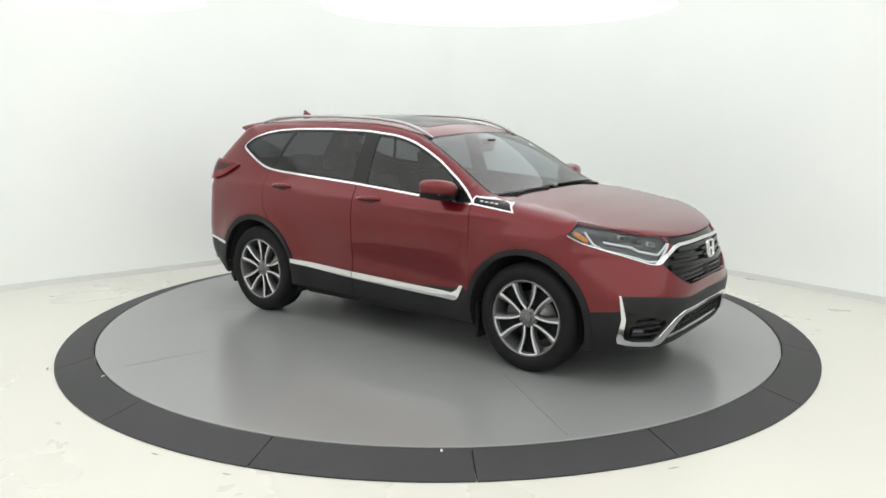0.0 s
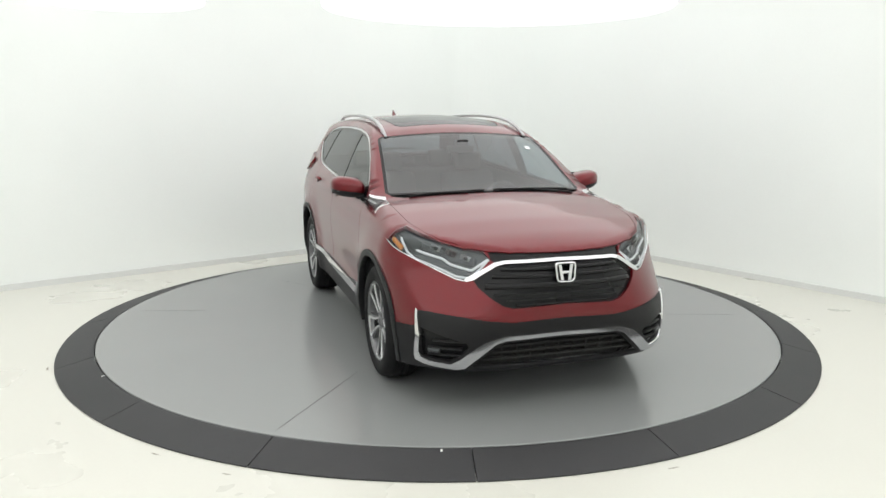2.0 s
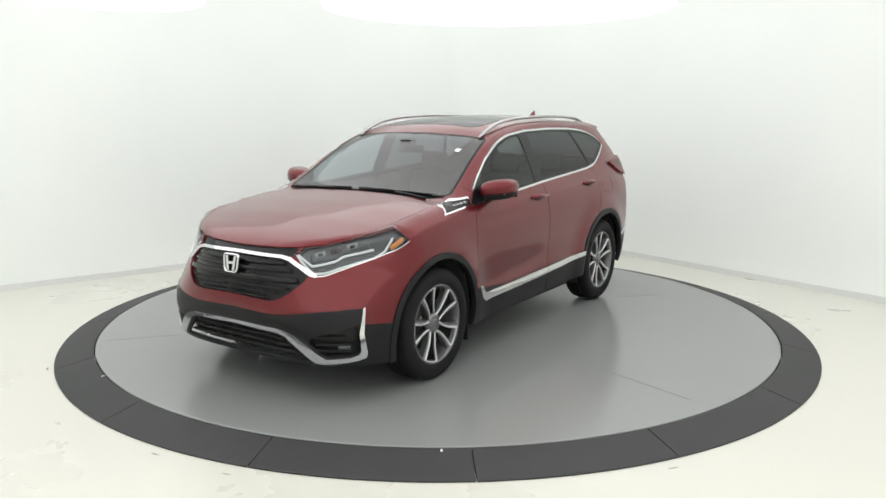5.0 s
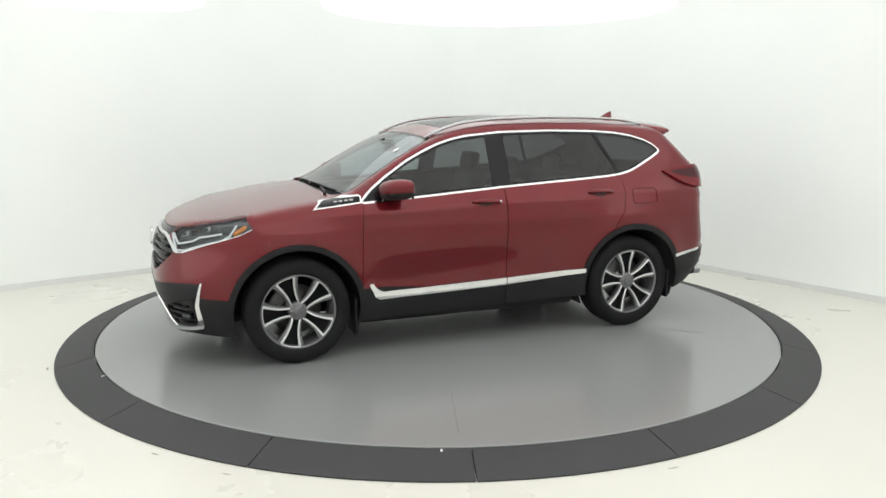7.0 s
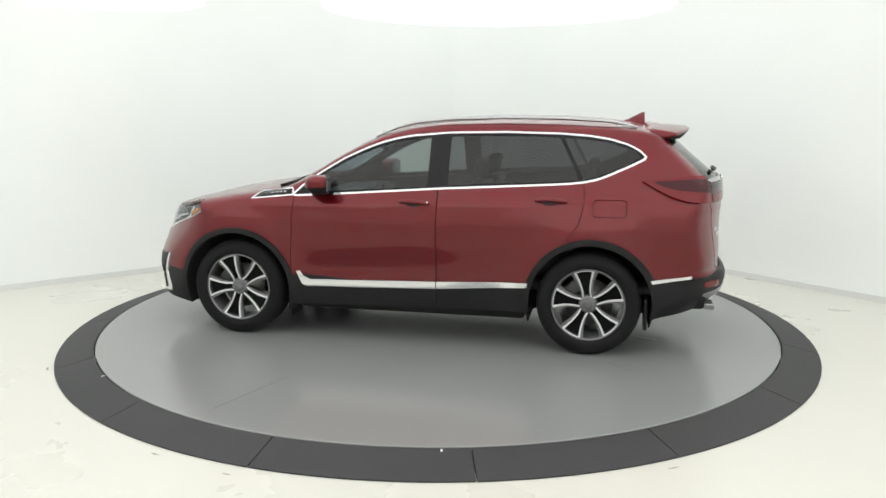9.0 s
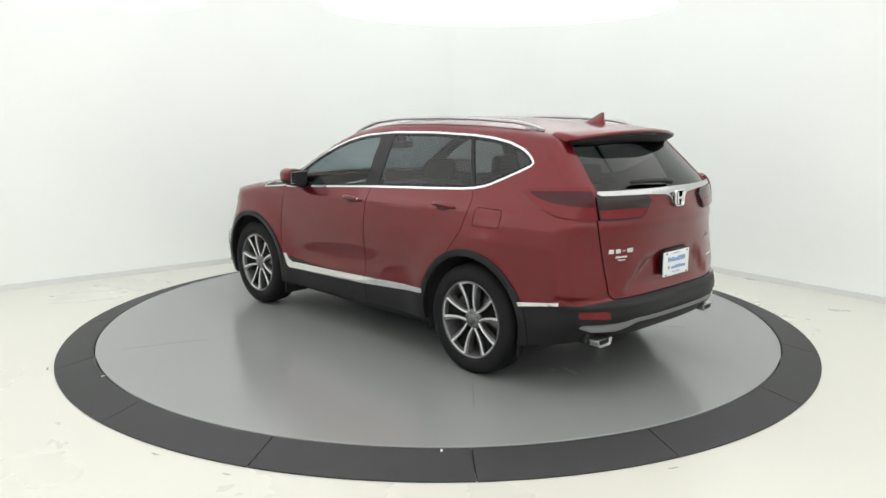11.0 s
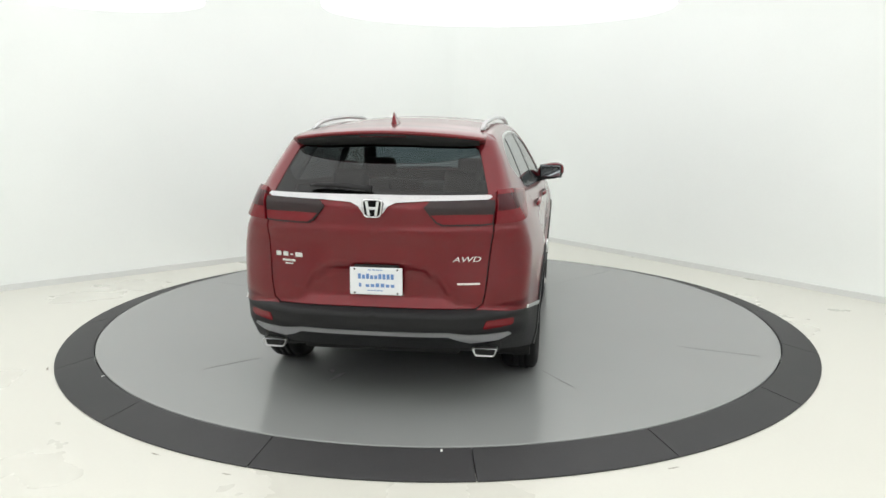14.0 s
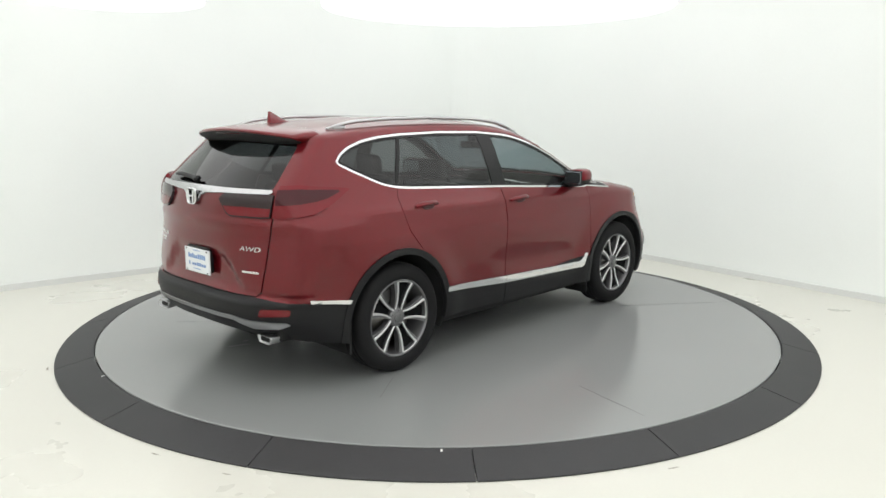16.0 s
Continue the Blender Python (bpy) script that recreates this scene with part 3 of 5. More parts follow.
tail_out = [R(0.674, 1.092), S(-2.05, 1.098), S(-1.96, 1.110), S(-1.87, 1.137), S(-1.79, 1.175), S(-1.72, 1.214), S(-1.675, 1.238), S(-1.70, 1.246), S(-1.82, 1.258), S(-1.92, 1.268), S(-2.0, 1.275), R(0.678, 1.268), R(0.680, 1.225)]
tail_core = [R(0.680, 1.248), S(-2.0, 1.252), S(-1.88, 1.246), S(-1.76, 1.238), S(-1.75, 1.228), S(-1.84, 1.196), S(-1.93, 1.178), S(-2.03, 1.170), R(0.684, 1.168)]
tailgate = [R(0, 0.618), R(0.58, 0.618), R(0.615, 0.635), R(0.642, 0.80), R(0.670, 1.08), R(0.676, 1.25), R(0.63, 1.41), R(0.582, 1.53), R(0.40, 1.553), R(0, 1.56)]
rear_glass = [R(0, 1.252), R(0.30, 1.252), R(0.62, 1.252), R(0.634, 1.265), R(0.60, 1.37), R(0.553, 1.505), R(0.53, 1.52), R(0.30, 1.53), R(0, 1.532)]
chrome_bar = [R(0, 1.252), R(0.3, 1.251), R(0.645, 1.250), R(0.655, 1.240), R(0.635, 1.228), R(0.30, 1.224), R(0.13, 1.214), R(0.085, 1.195), R(0.055, 1.155), R(0, 1.145)]
bumper_clad = [R(0, 0.608), R(0.62, 0.606), R(0.78, 0.592), S(-2.03, 0.585), S(-1.9, 0.568), S(-1.5, 0.53), S(-1.5, 0.15), S(-1.9, 0.15), R(0.5, 0.15), R(0, 0.15)]
skid = [R(0, 0.483), R(0.43, 0.487), R(0.50, 0.476), R(0.56, 0.470), R(0.76, 0.466), R(0.775, 0.452), R(0.70, 0.422), R(0.55, 0.415), R(0.49, 0.437), R(0.43, 0.462), R(0, 0.460)]
reflector = rounded([R(0.62, 0.500), R(0.785, 0.510), R(0.790, 0.548), R(0.64, 0.548)], 0.012)
strip_rear = [S(-1.755, 0.570), S(-2.03, 0.602), S(-2.03, 0.583), S(-1.765, 0.545)]
sill = [(0.95, 0.15), (0.95, 0.49), (0.80, 0.50), (0.4, 0.47), (-0.23, 0.49), (-0.92, 0.517), (-1.0, 0.517), (-1.0, 0.15)]
arch_f = [S(x, z) for x, z in arc(1.335, 0.367, 0.474, -40, 215, 34)]
arch_r = [S(x, z) for x, z in arc(-1.347, 0.367, 0.478, -40, 215, 34)]
hole_f = [S(x, z) for x, z in arc(1.335, 0.370, 0.432, -60, 240, 34)]
hole_r = [S(x, z) for x, z in arc(-1.343, 0.370, 0.432, -60, 240, 34)]
front_door = [(0.862, 1.083), (0.48, 1.106), (-0.235, 1.156), (-0.235, 0.40), (0.87, 0.40), (0.885, 0.60), (0.875, 0.90)]
rear_door = [(-0.235, 1.156), (-0.9, 1.191), (-1.15, 1.206), (-1.265, 1.222), (-1.285, 1.17), (-1.285, 1.08), (-1.25, 0.94), (-1.16, 0.82), (-1.0, 0.70), (-0.9, 0.40), (-0.235, 0.40)]
bumper_front = [N(0, 0.91), N(0.41, 0.89), N(0.56, 0.775), N(0.72, 0.85), S(1.72, 0.912), S(1.76, 0.80), S(1.79, 0.60), S(1.70, 0.15), N(0.7, 0.15), N(0, 0.15)]
fuel = rounded([S(-1.345, 0.995), S(-1.575, 0.995), S(-1.575, 1.115), S(-1.345, 1.115)], 0.03)
W = 0.0042
seams = [ribbon(fine([(-0.235, 1.165), (-0.235, 0.28)], 0.03, False), 0.0065), ribbon(fine([(0.862, 1.09), (0.875, 0.90), (0.885, 0.60), (0.885, 0.42)], 0.03, False), W),
         ribbon(fine([(-1.26, 1.228), (-1.283, 1.17), (-1.283, 1.08), (-1.25, 0.94), (-1.16, 0.82)], 0.03, False), W),
         ribbon(fine([R(0.676, 1.27), R(0.670, 1.08), R(0.642, 0.80), R(0.618, 0.64), R(0.58, 0.612), R(0, 0.612)], 0.03, False), 0.008),
         ribbon(fine(edge_ring[: next(i for i, p in enumerate(EDGE) if p[0] < 1.97)], 0.03, False), 0.009)]
fuel_in = inset(fuel, W)

ring_regions = [("bumper_front", bumper_front), ("front_door", front_door), ("rear_door", rear_door), ("tailgate", tailgate), ("fuel_gap", fuel), ("fuel", fuel_in)]
ring_regions += [("seam", s_) for s_ in seams]
ring_regions += [("front_clad", front_clad), ("bumper_clad", bumper_clad), ("sill", sill), ("arch_f", arch_f), ("arch_r", arch_r),
                 ("chrome_low", chrome_low), ("seam", ribbon(fine([(-0.235, 0.53), (-0.235, 0.28)], 0.03, False), 0.0065)),
                 ("fog_pocket", fog_pocket), ("intake", intake), ("chrome_u", chrome_u), ("gap_shade", gap_shade), ("grille", grille), ("lamp_trim", lamp_trim), ("wing", wing), ("headlamp", headlamp),
                 ("badge", badge), ("badge_in", inset(badge, 0.010)), ("dlo", dlo), ("dlo_in", dlo_in), ("glass_f", glass_f), ("glass_r", glass_r), ("glass_q", glass_q),
                 ("tail_out", tail_out), ("tail_core", tail_core), ("rear_glass", rear_glass), ("tail_in", tail_in), ("tail_in_red", [R(0.325, 1.150), R(0.360, 1.112), R(0.39, 1.098), R(0.60, 1.096), R(0.654, 1.100), R(0.660, 1.148), R(0.45, 1.152)]), ("chrome_bar", chrome_bar), ("skid", skid), ("reflector", reflector),
                 ("strip_rear", strip_rear), ("hole", hole_f), ("hole", hole_r)]
ring = chart(OUTLINE, ring_regions, 0.034, ring_to_skin)

# seen from above: bonnet, cowl, windscreen, roof
half = [(x, y) for x, y in EDGE]
bonnet = [p for p in half if p[0] > 1.085] + [(1.05, 0.72), (1.06, 0.62), (1.075, 0.50), (1.088, 0.3), (1.095, 0.0)]
screen = [(1.030, 0.0), (1.02, 0.25), (0.985, 0.50), (0.950, 0.702), (0.925, 0.718), (0.80, 0.697), (0.60, 0.665), (0.40, 0.635), (0.315, 0.620), (0.295, 0.602), (0.325, 0.3), (0.335, 0.0)]
cowl = [(1.088, 0.0), (1.082, 0.3), (1.068, 0.50), (1.045, 0.64), (0.985, 0.715), (0.950, 0.712), (0.985, 0.50), (1.02, 0.25), (1.030, 0.0)]
frit = [(x, max(0.0, y)) for x, y in inset(screen, -0.021)]
sunroof = rounded([(0.13, -0.1), (0.13, 0.40), (0.06, 0.45), (-0.50, 0.45), (-0.55, 0.42), (-0.55, -0.1)], 0.04)
sun_in = [(x, max(0.0, y)) for x, y in inset(sunroof, 0.006)]
sunroof = [(x, max(0.0, y)) for x, y in sunroof]
ditch = ribbon(fine([(0.22, 0.520), (-0.6, 0.515), (-1.75, 0.49)], 0.05, False), 0.012)

bonnet_seam = ribbon([(x - (0.0 if x < 1.9 else 0.003), y - 0.0035) for x, y in EDGE if 1.07 < x < 2.0], 0.0035)


def top_to_skin(c):
    o = np.stack([c[:, 0], c[:, 1], np.full(len(c), 0.6)], 1)
    return solve_ray(o, np.tile([0.0, 0.0, 1.0], (len(c), 1)))


top = chart(half, [("bonnet", bonnet), ("cowl", cowl), ("frit", frit), ("screen", screen), ("seam", bonnet_seam), ("seam", sunroof), ("sunroof", sun_in)], 0.04, top_to_skin)

P = car
panel("body_shell", [ring["rest"], top["rest"]], M_PAINT, P, centre=True, thick=0.02, label="red painted fenders, pillars, quarter panels and roof")
panel("bumper_front", [ring["bumper_front"]], M_PAINT, P, centre=True, thick=0.02, label="red painted front bumper")
panel("front_door", [ring["front_door"]], M_PAINT, P, thick=0.03)
panel("rear_door", [ring["rear_door"]], M_PAINT, P, thick=0.03)
panel("tailgate", [ring["tailgate"]], M_PAINT, P, centre=True, thick=0.02)
panel("fuel_door", [ring["fuel"]], M_PAINT, P, thick=0.02, sides=(1,))
panel("fuel_gap", [ring["fuel_gap"]], M_DARK, P, offset=-0.010, thick=0.012, sides=(1,))
panel("quarter_panel", [ring["fuel_gap"], ring["fuel"]], M_PAINT, P, thick=0.02, sides=(-1,))
panel("bonnet", [top["bonnet"]], M_PAINT, P, centre=True, thick=0.02)
panel("panel_gap", [ring["seam"], top["seam"]], M_DARK, P, offset=-0.010, thick=0.012, centre=True, label="dark recessed shut lines")
panel("front_cladding", [ring["front_clad"]], M_CLAD, P, offset=0.003, thick=0.02, centre=True, label="black grained lower front bumper")
panel("rear_cladding", [ring["bumper_clad"]], M_CLAD, P, offset=0.003, thick=0.02, centre=True, label="black grained rear bumper")
panel("sill_cladding", [ring["sill"]], M_CLAD, P, offset=0.008, thick=0.03)
panel("arch_cladding", [ring["arch_f"]], M_CLAD, P, offset=0.010, thick=0.04)
panel("arch_cladding", [ring["arch_r"]], M_CLAD, P, offset=0.010, thick=0.04)
panel("sill_strip", [ring["chrome_low"]], M_CHROME, P, offset=0.016, thick=0.02, label="bright chrome sill strip")
panel("bumper_strip", [ring["chrome_u"]], M_CHROME, P, offset=0.012, thick=0.03, centre=True, label="bright chrome lower grille surround")
panel("fog_pocket", [ring["fog_pocket"]], M_GLOSSBLACK, P, offset=-0.020, thick=0.01)
panel("intake", [ring["intake"]], M_DARK, P, offset=-0.045, thick=0.01, centre=True)
panel("grille", [ring["grille"]], M_GLOSSBLACK, P, offset=-0.022, thick=0.01, centre=True)
panel("grille_band", [ring["gap_shade"]], M_GLOSSBLACK, P, offset=-0.012, thick=0.02, centre=True)
panel("grille_wing", [ring["wing"]], M_CHROME, P, offset=0.005, thick=0.03, centre=True, label="bright chrome grille wing")
panel("lamp_trim", [ring["lamp_trim"]], M_CHROME, P, offset=0.006, thick=0.02, label="thin chrome line under the headlamp")
panel("fender_badge", [ring["badge"]], M_CHROME, P, offset=0.002, thick=0.012)
panel("badge_plate", [ring["badge_in"]], M_GLOSSBLACK, P, offset=0.001, thick=0.01)
panel("window_trim", [ring["dlo"]], M_CHROME, P, offset=-0.003, thick=0.012, label="bright chrome window surround")
panel("window_pillar", [ring["dlo_in"]], M_GLOSSBLACK, P, offset=-0.006, thick=0.015)
for nm, key, mt in (("front_window", "glass_f", M_FGLASS), ("rear_window", "glass_r", M_TINT), ("quarter_window", "glass_q", M_TINT)):
    panel(nm, [ring[key]], mt, P, offset=-0.009, pane=True)
panel("rear_glass", [ring["rear_glass"]], M_TINT, P, offset=-0.003, pane=True, centre=True, label="dark tinted rear screen")
panel("windscreen", [top["screen"]], M_WS, P, offset=-0.002, pane=True, centre=True)
panel("windscreen_edge", [top["frit"]], M_GLOSSBLACK, P, offset=-0.001, thick=0.01, centre=True)
panel("cowl", [top["cowl"]], M_CLAD, P, offset=-0.018, thick=0.01, centre=True)
panel("sunroof", [top["sunroof"]], M_GLOSSBLACK, P, offset=0.001, thick=0.01, centre=True, label="dark glass sunroof")
panel("tail_lamp_inner", [ring["tail_in"]], M_SMOKE, P, offset=0.018, thick=0.03, label="smoked inner tail lamp")
panel("tail_lamp_inner", [ring["tail_in_red"]], M_REDLENS, P, offset=0.021, thick=0.03, label="red lower strip of the inner tail lamp")
panel("tail_lamp_core", [ring["tail_core"]], M_DREDLENS, P, offset=0.0215, thick=0.032, label="smoked dark field of the tail lamp")
panel("tail_lamp_outer", [ring["tail_out"]], M_REDLENS, P, offset=0.022, thick=0.034, label="red outer tail lamp with a smoked field")
panel("tailgate_bar", [ring["chrome_bar"]], M_BARCHROME, P, offset=0.014, thick=0.03, centre=True, label="bright chrome tailgate bar")
panel("skid_strip", [ring["skid"]], M_SATIN, P, offset=0.010, thick=0.02, centre=True, label="silver rear skid strip")
panel("reflector", [ring["reflector"]], M_REDLENS, P, offset=0.007, thick=0.01, label="red rear reflector")
panel("bumper_trim", [ring["strip_rear"]], M_CHROME, P, offset=0.009, thick=0.012)
lens = panel("headlamp", [ring["headlamp"]], M_LENS, P, offset=0.003, pane=True, label="clear headlamp with white light guide")
panel("headlamp_housing", [ring["headlamp"]], M_LAMPDARK, P, offset=-0.035, thick=0.01)


# ---- wheels ----
M_TYRE = material("tyre_rubber", (0.008, 0.008, 0.0088), 0.75, specular=0.25, grain=0.15, grain_scale=120, stain=0.15, stain_scale=8, bump=0.3, bump_scale=220)
M_RIMGREY = material("dark_grey_rim_paint", (0.17, 0.17, 0.176), 0.32, metal=0.6, stain=0.08, stain_scale=12)
M_RIMCUT = material("machined_alloy", (0.80, 0.80, 0.81), 0.30, metal=1.0, grain=0.05, grain_scale=400)
M_RIMPOCKET = material("black_rim_pocket", (0.005, 0.005, 0.0055), 0.7, specular=0.15, stain=0.1, stain_scale=12)
M_BRAKE = material("brake_steel", (0.28, 0.27, 0.26), 0.4, metal=1.0, stain=0.2, stain_scale=20)
M_CALIPER = material("brake_caliper", (0.10, 0.10, 0.10), 0.5, metal=0.5, stain=0.2)


def tyre_mesh():
    prof = [(0.256, 0.095), (0.263, 0.108), (0.282, 0.117), (0.308, 0.120), (0.335, 0.114), (0.353, 0.102), (0.364, 0.086), (0.368, 0.06), (0.368, 0.045), (0.360, 0.043), (0.360, 0.034), (0.369, 0.032),
            (0.369, 0.006), (0.361, 0.004), (0.361, -0.004), (0.369, -0.006), (0.369, -0.032), (0.360, -0.034), (0.360, -0.043), (0.368, -0.045), (0.364, -0.086), (0.353, -0.102), (0.335, -0.114), (0.305, -0.120), (0.256, -0.10)]
    bm = lathe(prof, 72, "y")
    return bm


def bar_mesh(line, width, y_front, depth, bev=0.002):
    """A bar along a line in the wheel's plane (x, z), with a front face and depth."""
    bm = bmesh.new()
    p = [Vector((a, 0, b)) for a, b in line]
    rows = []
    for i, q in enumerate(p):
        t = (p[min(i + 1, len(p) - 1)] - p[max(i - 1, 0)]).normalized()
        n = Vector((-t.z, 0, t.x))
        w = (width[i] if isinstance(width, (list, tuple)) else width) / 2
        y = y_front[i] if isinstance(y_front, (list, tuple)) else y_front
        rows.append([bm.verts.new(q + n * w * k + Vector((0, yy, 0))) for k, yy in ((1, y - depth), (1, y - bev), (1 - bev / w, y), (-1 + bev / w, y), (-1, y - bev), (-1, y - depth))])
    for a, b in zip(rows, rows[1:]):
        for j in range(5):
            bm.faces.new((a[j], a[j + 1], b[j + 1], b[j]))
        bm.faces.new((a[5], a[0], b[0], b[5]))
    bm.faces.new(rows[0]), bm.faces.new(rows[-1][::-1])
    bmesh.ops.recalc_face_normals(bm, faces=bm.faces)
    return bm


def rot_y(bm, deg):
    bm.transform(Matrix.Rotation(-radians(deg), 4, "Y"))
    return bm


def build_wheel(phase):
    w = new("wheel")
    part("tyre", tyre_mesh(), M_TYRE, w)
    barrel = [(0.247, 0.100), (0.243, 0.106), (0.236, 0.104), (0.232, 0.095), (0.222, 0.05), (0.215, -0.02), (0.225, -0.09), (0.243, -0.10)]
    part("rim", lathe(barrel, 64, "y"), M_RIMGREY, w)
    part("rim_lip", lathe([(0.2475, 0.101), (0.2445, 0.1075), (0.2395, 0.1065), (0.2375, 0.1035)], 64, "y"), M_RIMGREY, w)
    part("brake_disc", lathe([(0.06, -0.012), (0.165, -0.012), (0.165, 0.004), (0.075, 0.004), (0.07, 0.03), (0.0, 0.03)], 48, "y"), M_BRAKE, w)
    bm = bmesh.new()
    box(bm, (0.09, -0.03, -0.08), (0.185, 0.03, 0.08), 0.015)
    rot_y(bm, 35)
    part("brake_caliper", bm, M_CALIPER, w)
    part("hub", lathe([(0.0, 0.082), (0.05, 0.082), (0.062, 0.076), (0.066, 0.05), (0.066, 0.02)], 40, "y"), M_RIMGREY, w)
    part("hub_cap", lathe([(0.0, 0.0895), (0.024, 0.0895), (0.029, 0.087), (0.030, 0.080)], 32, "y"), M_RIMGREY, w, "grey hub cap")
    for k in range(5):
        a = phase + 72 * k
        # painted spoke pair with machined edges
        half_w = [0.026, 0.0245, 0.028, 0.038, 0.054, 0.066]
        rr = [0.045, 0.080, 0.115, 0.160, 0.205, 0.236]
        yf = [0.078, 0.084, 0.088, 0.092, 0.097, 0.101]
        for sgn in (1, -1):
            line = [(sgn * h, r) for h, r in zip(half_w, rr)]
            bm = bar_mesh(line, [0.010, 0.011, 0.012, 0.013, 0.015, 0.016], yf, 0.012)
            part("spoke_face", rot_y(bm, a - 90), M_RIMCUT, w, "bright machined spoke edge", smooth=False)
            line = [(sgn * (h + d_), r) for h, r, d_ in zip(half_w, rr, (0.005, 0.007, 0.009, 0.011, 0.015, 0.020))]
            bm = bar_mesh(line, [0.014, 0.014, 0.015, 0.019, 0.024, 0.028], [y - 0.006 for y in yf], 0.045)
            part("spoke", rot_y(bm, a - 90), M_RIMGREY, w, smooth=False)
        bm = bar_mesh([(0.2355 * math.sin(radians(q_)), 0.2355 * math.cos(radians(q_))) for q_ in (-15.5, -8, 0, 8, 15.5)], 0.010, 0.1035, 0.012)
        part("spoke_face", rot_y(bm, a - 90), M_RIMCUT, w, "bright machined spoke edge", smooth=False)
        bm = bar_mesh([(0, r) for r in rr], [2 * h - 0.006 for h in half_w], [y - 0.030 for y in yf], 0.012)
        part("spoke_web", rot_y(bm, a - 90), M_RIMPOCKET, w, smooth=False)
        bm = lathe([(0.0, 0.088), (0.006, 0.088), (0.0085, 0.084), (0.0085, 0.07)], 10, "y")
        bm.transform(Matrix.Translation((0.047 * math.cos(radians(a + 0)), 0, 0.047 * math.sin(radians(a + 0)))))
        part("lug_nut", bm, M_RIMGREY, w)
    for ob in w.children:
        if not ob.name.startswith("tyre"):
            ob.data.transform(Matrix.Diagonal((1.055, 1.0, 1.055, 1)))
    return w


first = build_wheel(69)
first.parent = car
for wx, sgn, turn in ((1.335, 1, 0), (-1.335, 1, 0), (1.335, -1, 180), (-1.335, -1, 180)):
    m = Matrix.Translation((wx, sgn * 0.800, 0.369)) @ Matrix.Rotation(radians(turn), 4, "Z") @ Matrix.Rotation(radians({(1.335, 1): 0, (-1.335, 1): -13, (1.335, -1): 20, (-1.335, -1): -34}[(wx, sgn)]), 4, "Y")
    if first.get("placed"):
        copy_thing(first, m).parent = car
    else:
        first.matrix_basis = m
        first["placed"] = 1

# wheel wells and underbody
for wx in (1.335, -1.335):
    for sgn in (1, -1):
        bm = lathe([(0.455, 0.90), (0.455, 0.50), (0.05, 0.50)], 30, "y", -20, 200)
        bm.transform(Matrix.Translation((wx, 0, 0.372)))
        if sgn < 0:
            bm.transform(Matrix.Diagonal((1, -1, 1, 1)))
        for v in bm.verts:
            v.co.y = max(-0.868, min(0.868, v.co.y))
        bmesh.ops.solidify(bm, geom=list(bm.faces), thickness=0.006)
        part("wheel_well", bm, M_DARK, car)
        bm = bmesh.new()
        fx = wx - 0.415 if wx > 0 else wx - 0.40
        box(bm, (fx - 0.012, 0.66, 0.155 if wx > 0 else 0.2), (fx + 0.012, 0.875, 0.42), 0.006)
        if sgn < 0:
            bm.transform(Matrix.Diagonal((1, -1, 1, 1)))
            bmesh.ops.reverse_faces(bm, faces=bm.faces)
        part("mud_flap", bm, M_CLAD, car)
bm = bmesh.new()
box(bm, (-0.88, -0.80, 0.21), (0.88, 0.80, 0.34), 0.03)
box(bm, (-2.12, -0.48, 0.30), (-0.8, 0.48, 0.45), 0.03)
box(bm, (0.8, -0.48, 0.235), (2.05, 0.48, 0.42), 0.03)
box(bm, (-2.15, -0.72, 0.33), (-1.80, 0.72, 0.48), 0.03)
box(bm, (1.80, -0.70, 0.252), (1.98, 0.70, 0.40), 0.03)
part("underbody", bm, M_DARK, car)
for wx in (1.335, -1.335):
    bm = lathe([(0.0, -0.72), (0.035, -0.72), (0.035, 0.72), (0.0, 0.72)], 14, "y")
    bm.transform(Matrix.Translation((wx, 0, 0.34)))
    part("axle", bm, M_CALIPER, car)


# ---- fittings that follow the skin ----
def on(c_list, off=0.0):
    """Places and normals over the unrolled flank."""
    c = np.array(c_list, float)
    p = ring_to_skin(c)
    n = skin_normal(p)
    return p + n * off, n


def on_top(xy, off=0.0):
    p = top_to_skin(np.array(xy, float))
    n = skin_normal(p)
    return p + n * off, n


def sweep(bm, pts, nrm, section, taper=None, mirror=False):
    """A section of (across, out) drawn along a line with its normals."""
    pts, nrm = np.array(pts, float), np.array(nrm, float)
    if mirror:
        pts, nrm = pts * [1, -1, 1], nrm * [1, -1, 1]
    rows = []
    for i in range(len(pts)):
        t = pts[min(i + 1, len(pts) - 1)] - pts[max(i - 1, 0)]
        t /= np.linalg.norm(t)
        n = nrm[i] - t * (nrm[i] @ t)
        n /= np.linalg.norm(n)
        a = np.cross(t, n)
        k = taper[i] if taper else 1.0
        rows.append([bm.verts.new(tuple(pts[i] + a * u * k + n * w * k)) for u, w in section])
    m = len(section)
    for A, B in zip(rows, rows[1:]):
        for j in range(m):
            bm.faces.new((A[j], A[(j + 1) % m], B[(j + 1) % m], B[j]))
    bm.faces.new(rows[0]), bm.faces.new(rows[-1][::-1])
    bmesh.ops.recalc_face_normals(bm, faces=bm.faces)
    return bm


def oval(w, h, n=10):
    return [(w * math.cos(2 * math.pi * i / n), h * math.sin(2 * math.pi * i / n)) for i in range(n)]


def rect(w, h, b=0.2):
    c = min(w, h) * b
    return [(-w, -h + c), (-w, h - c), (-w + c, h), (w - c, h), (w, h - c), (w, -h + c), (w - c, -h), (-w + c, -h)]


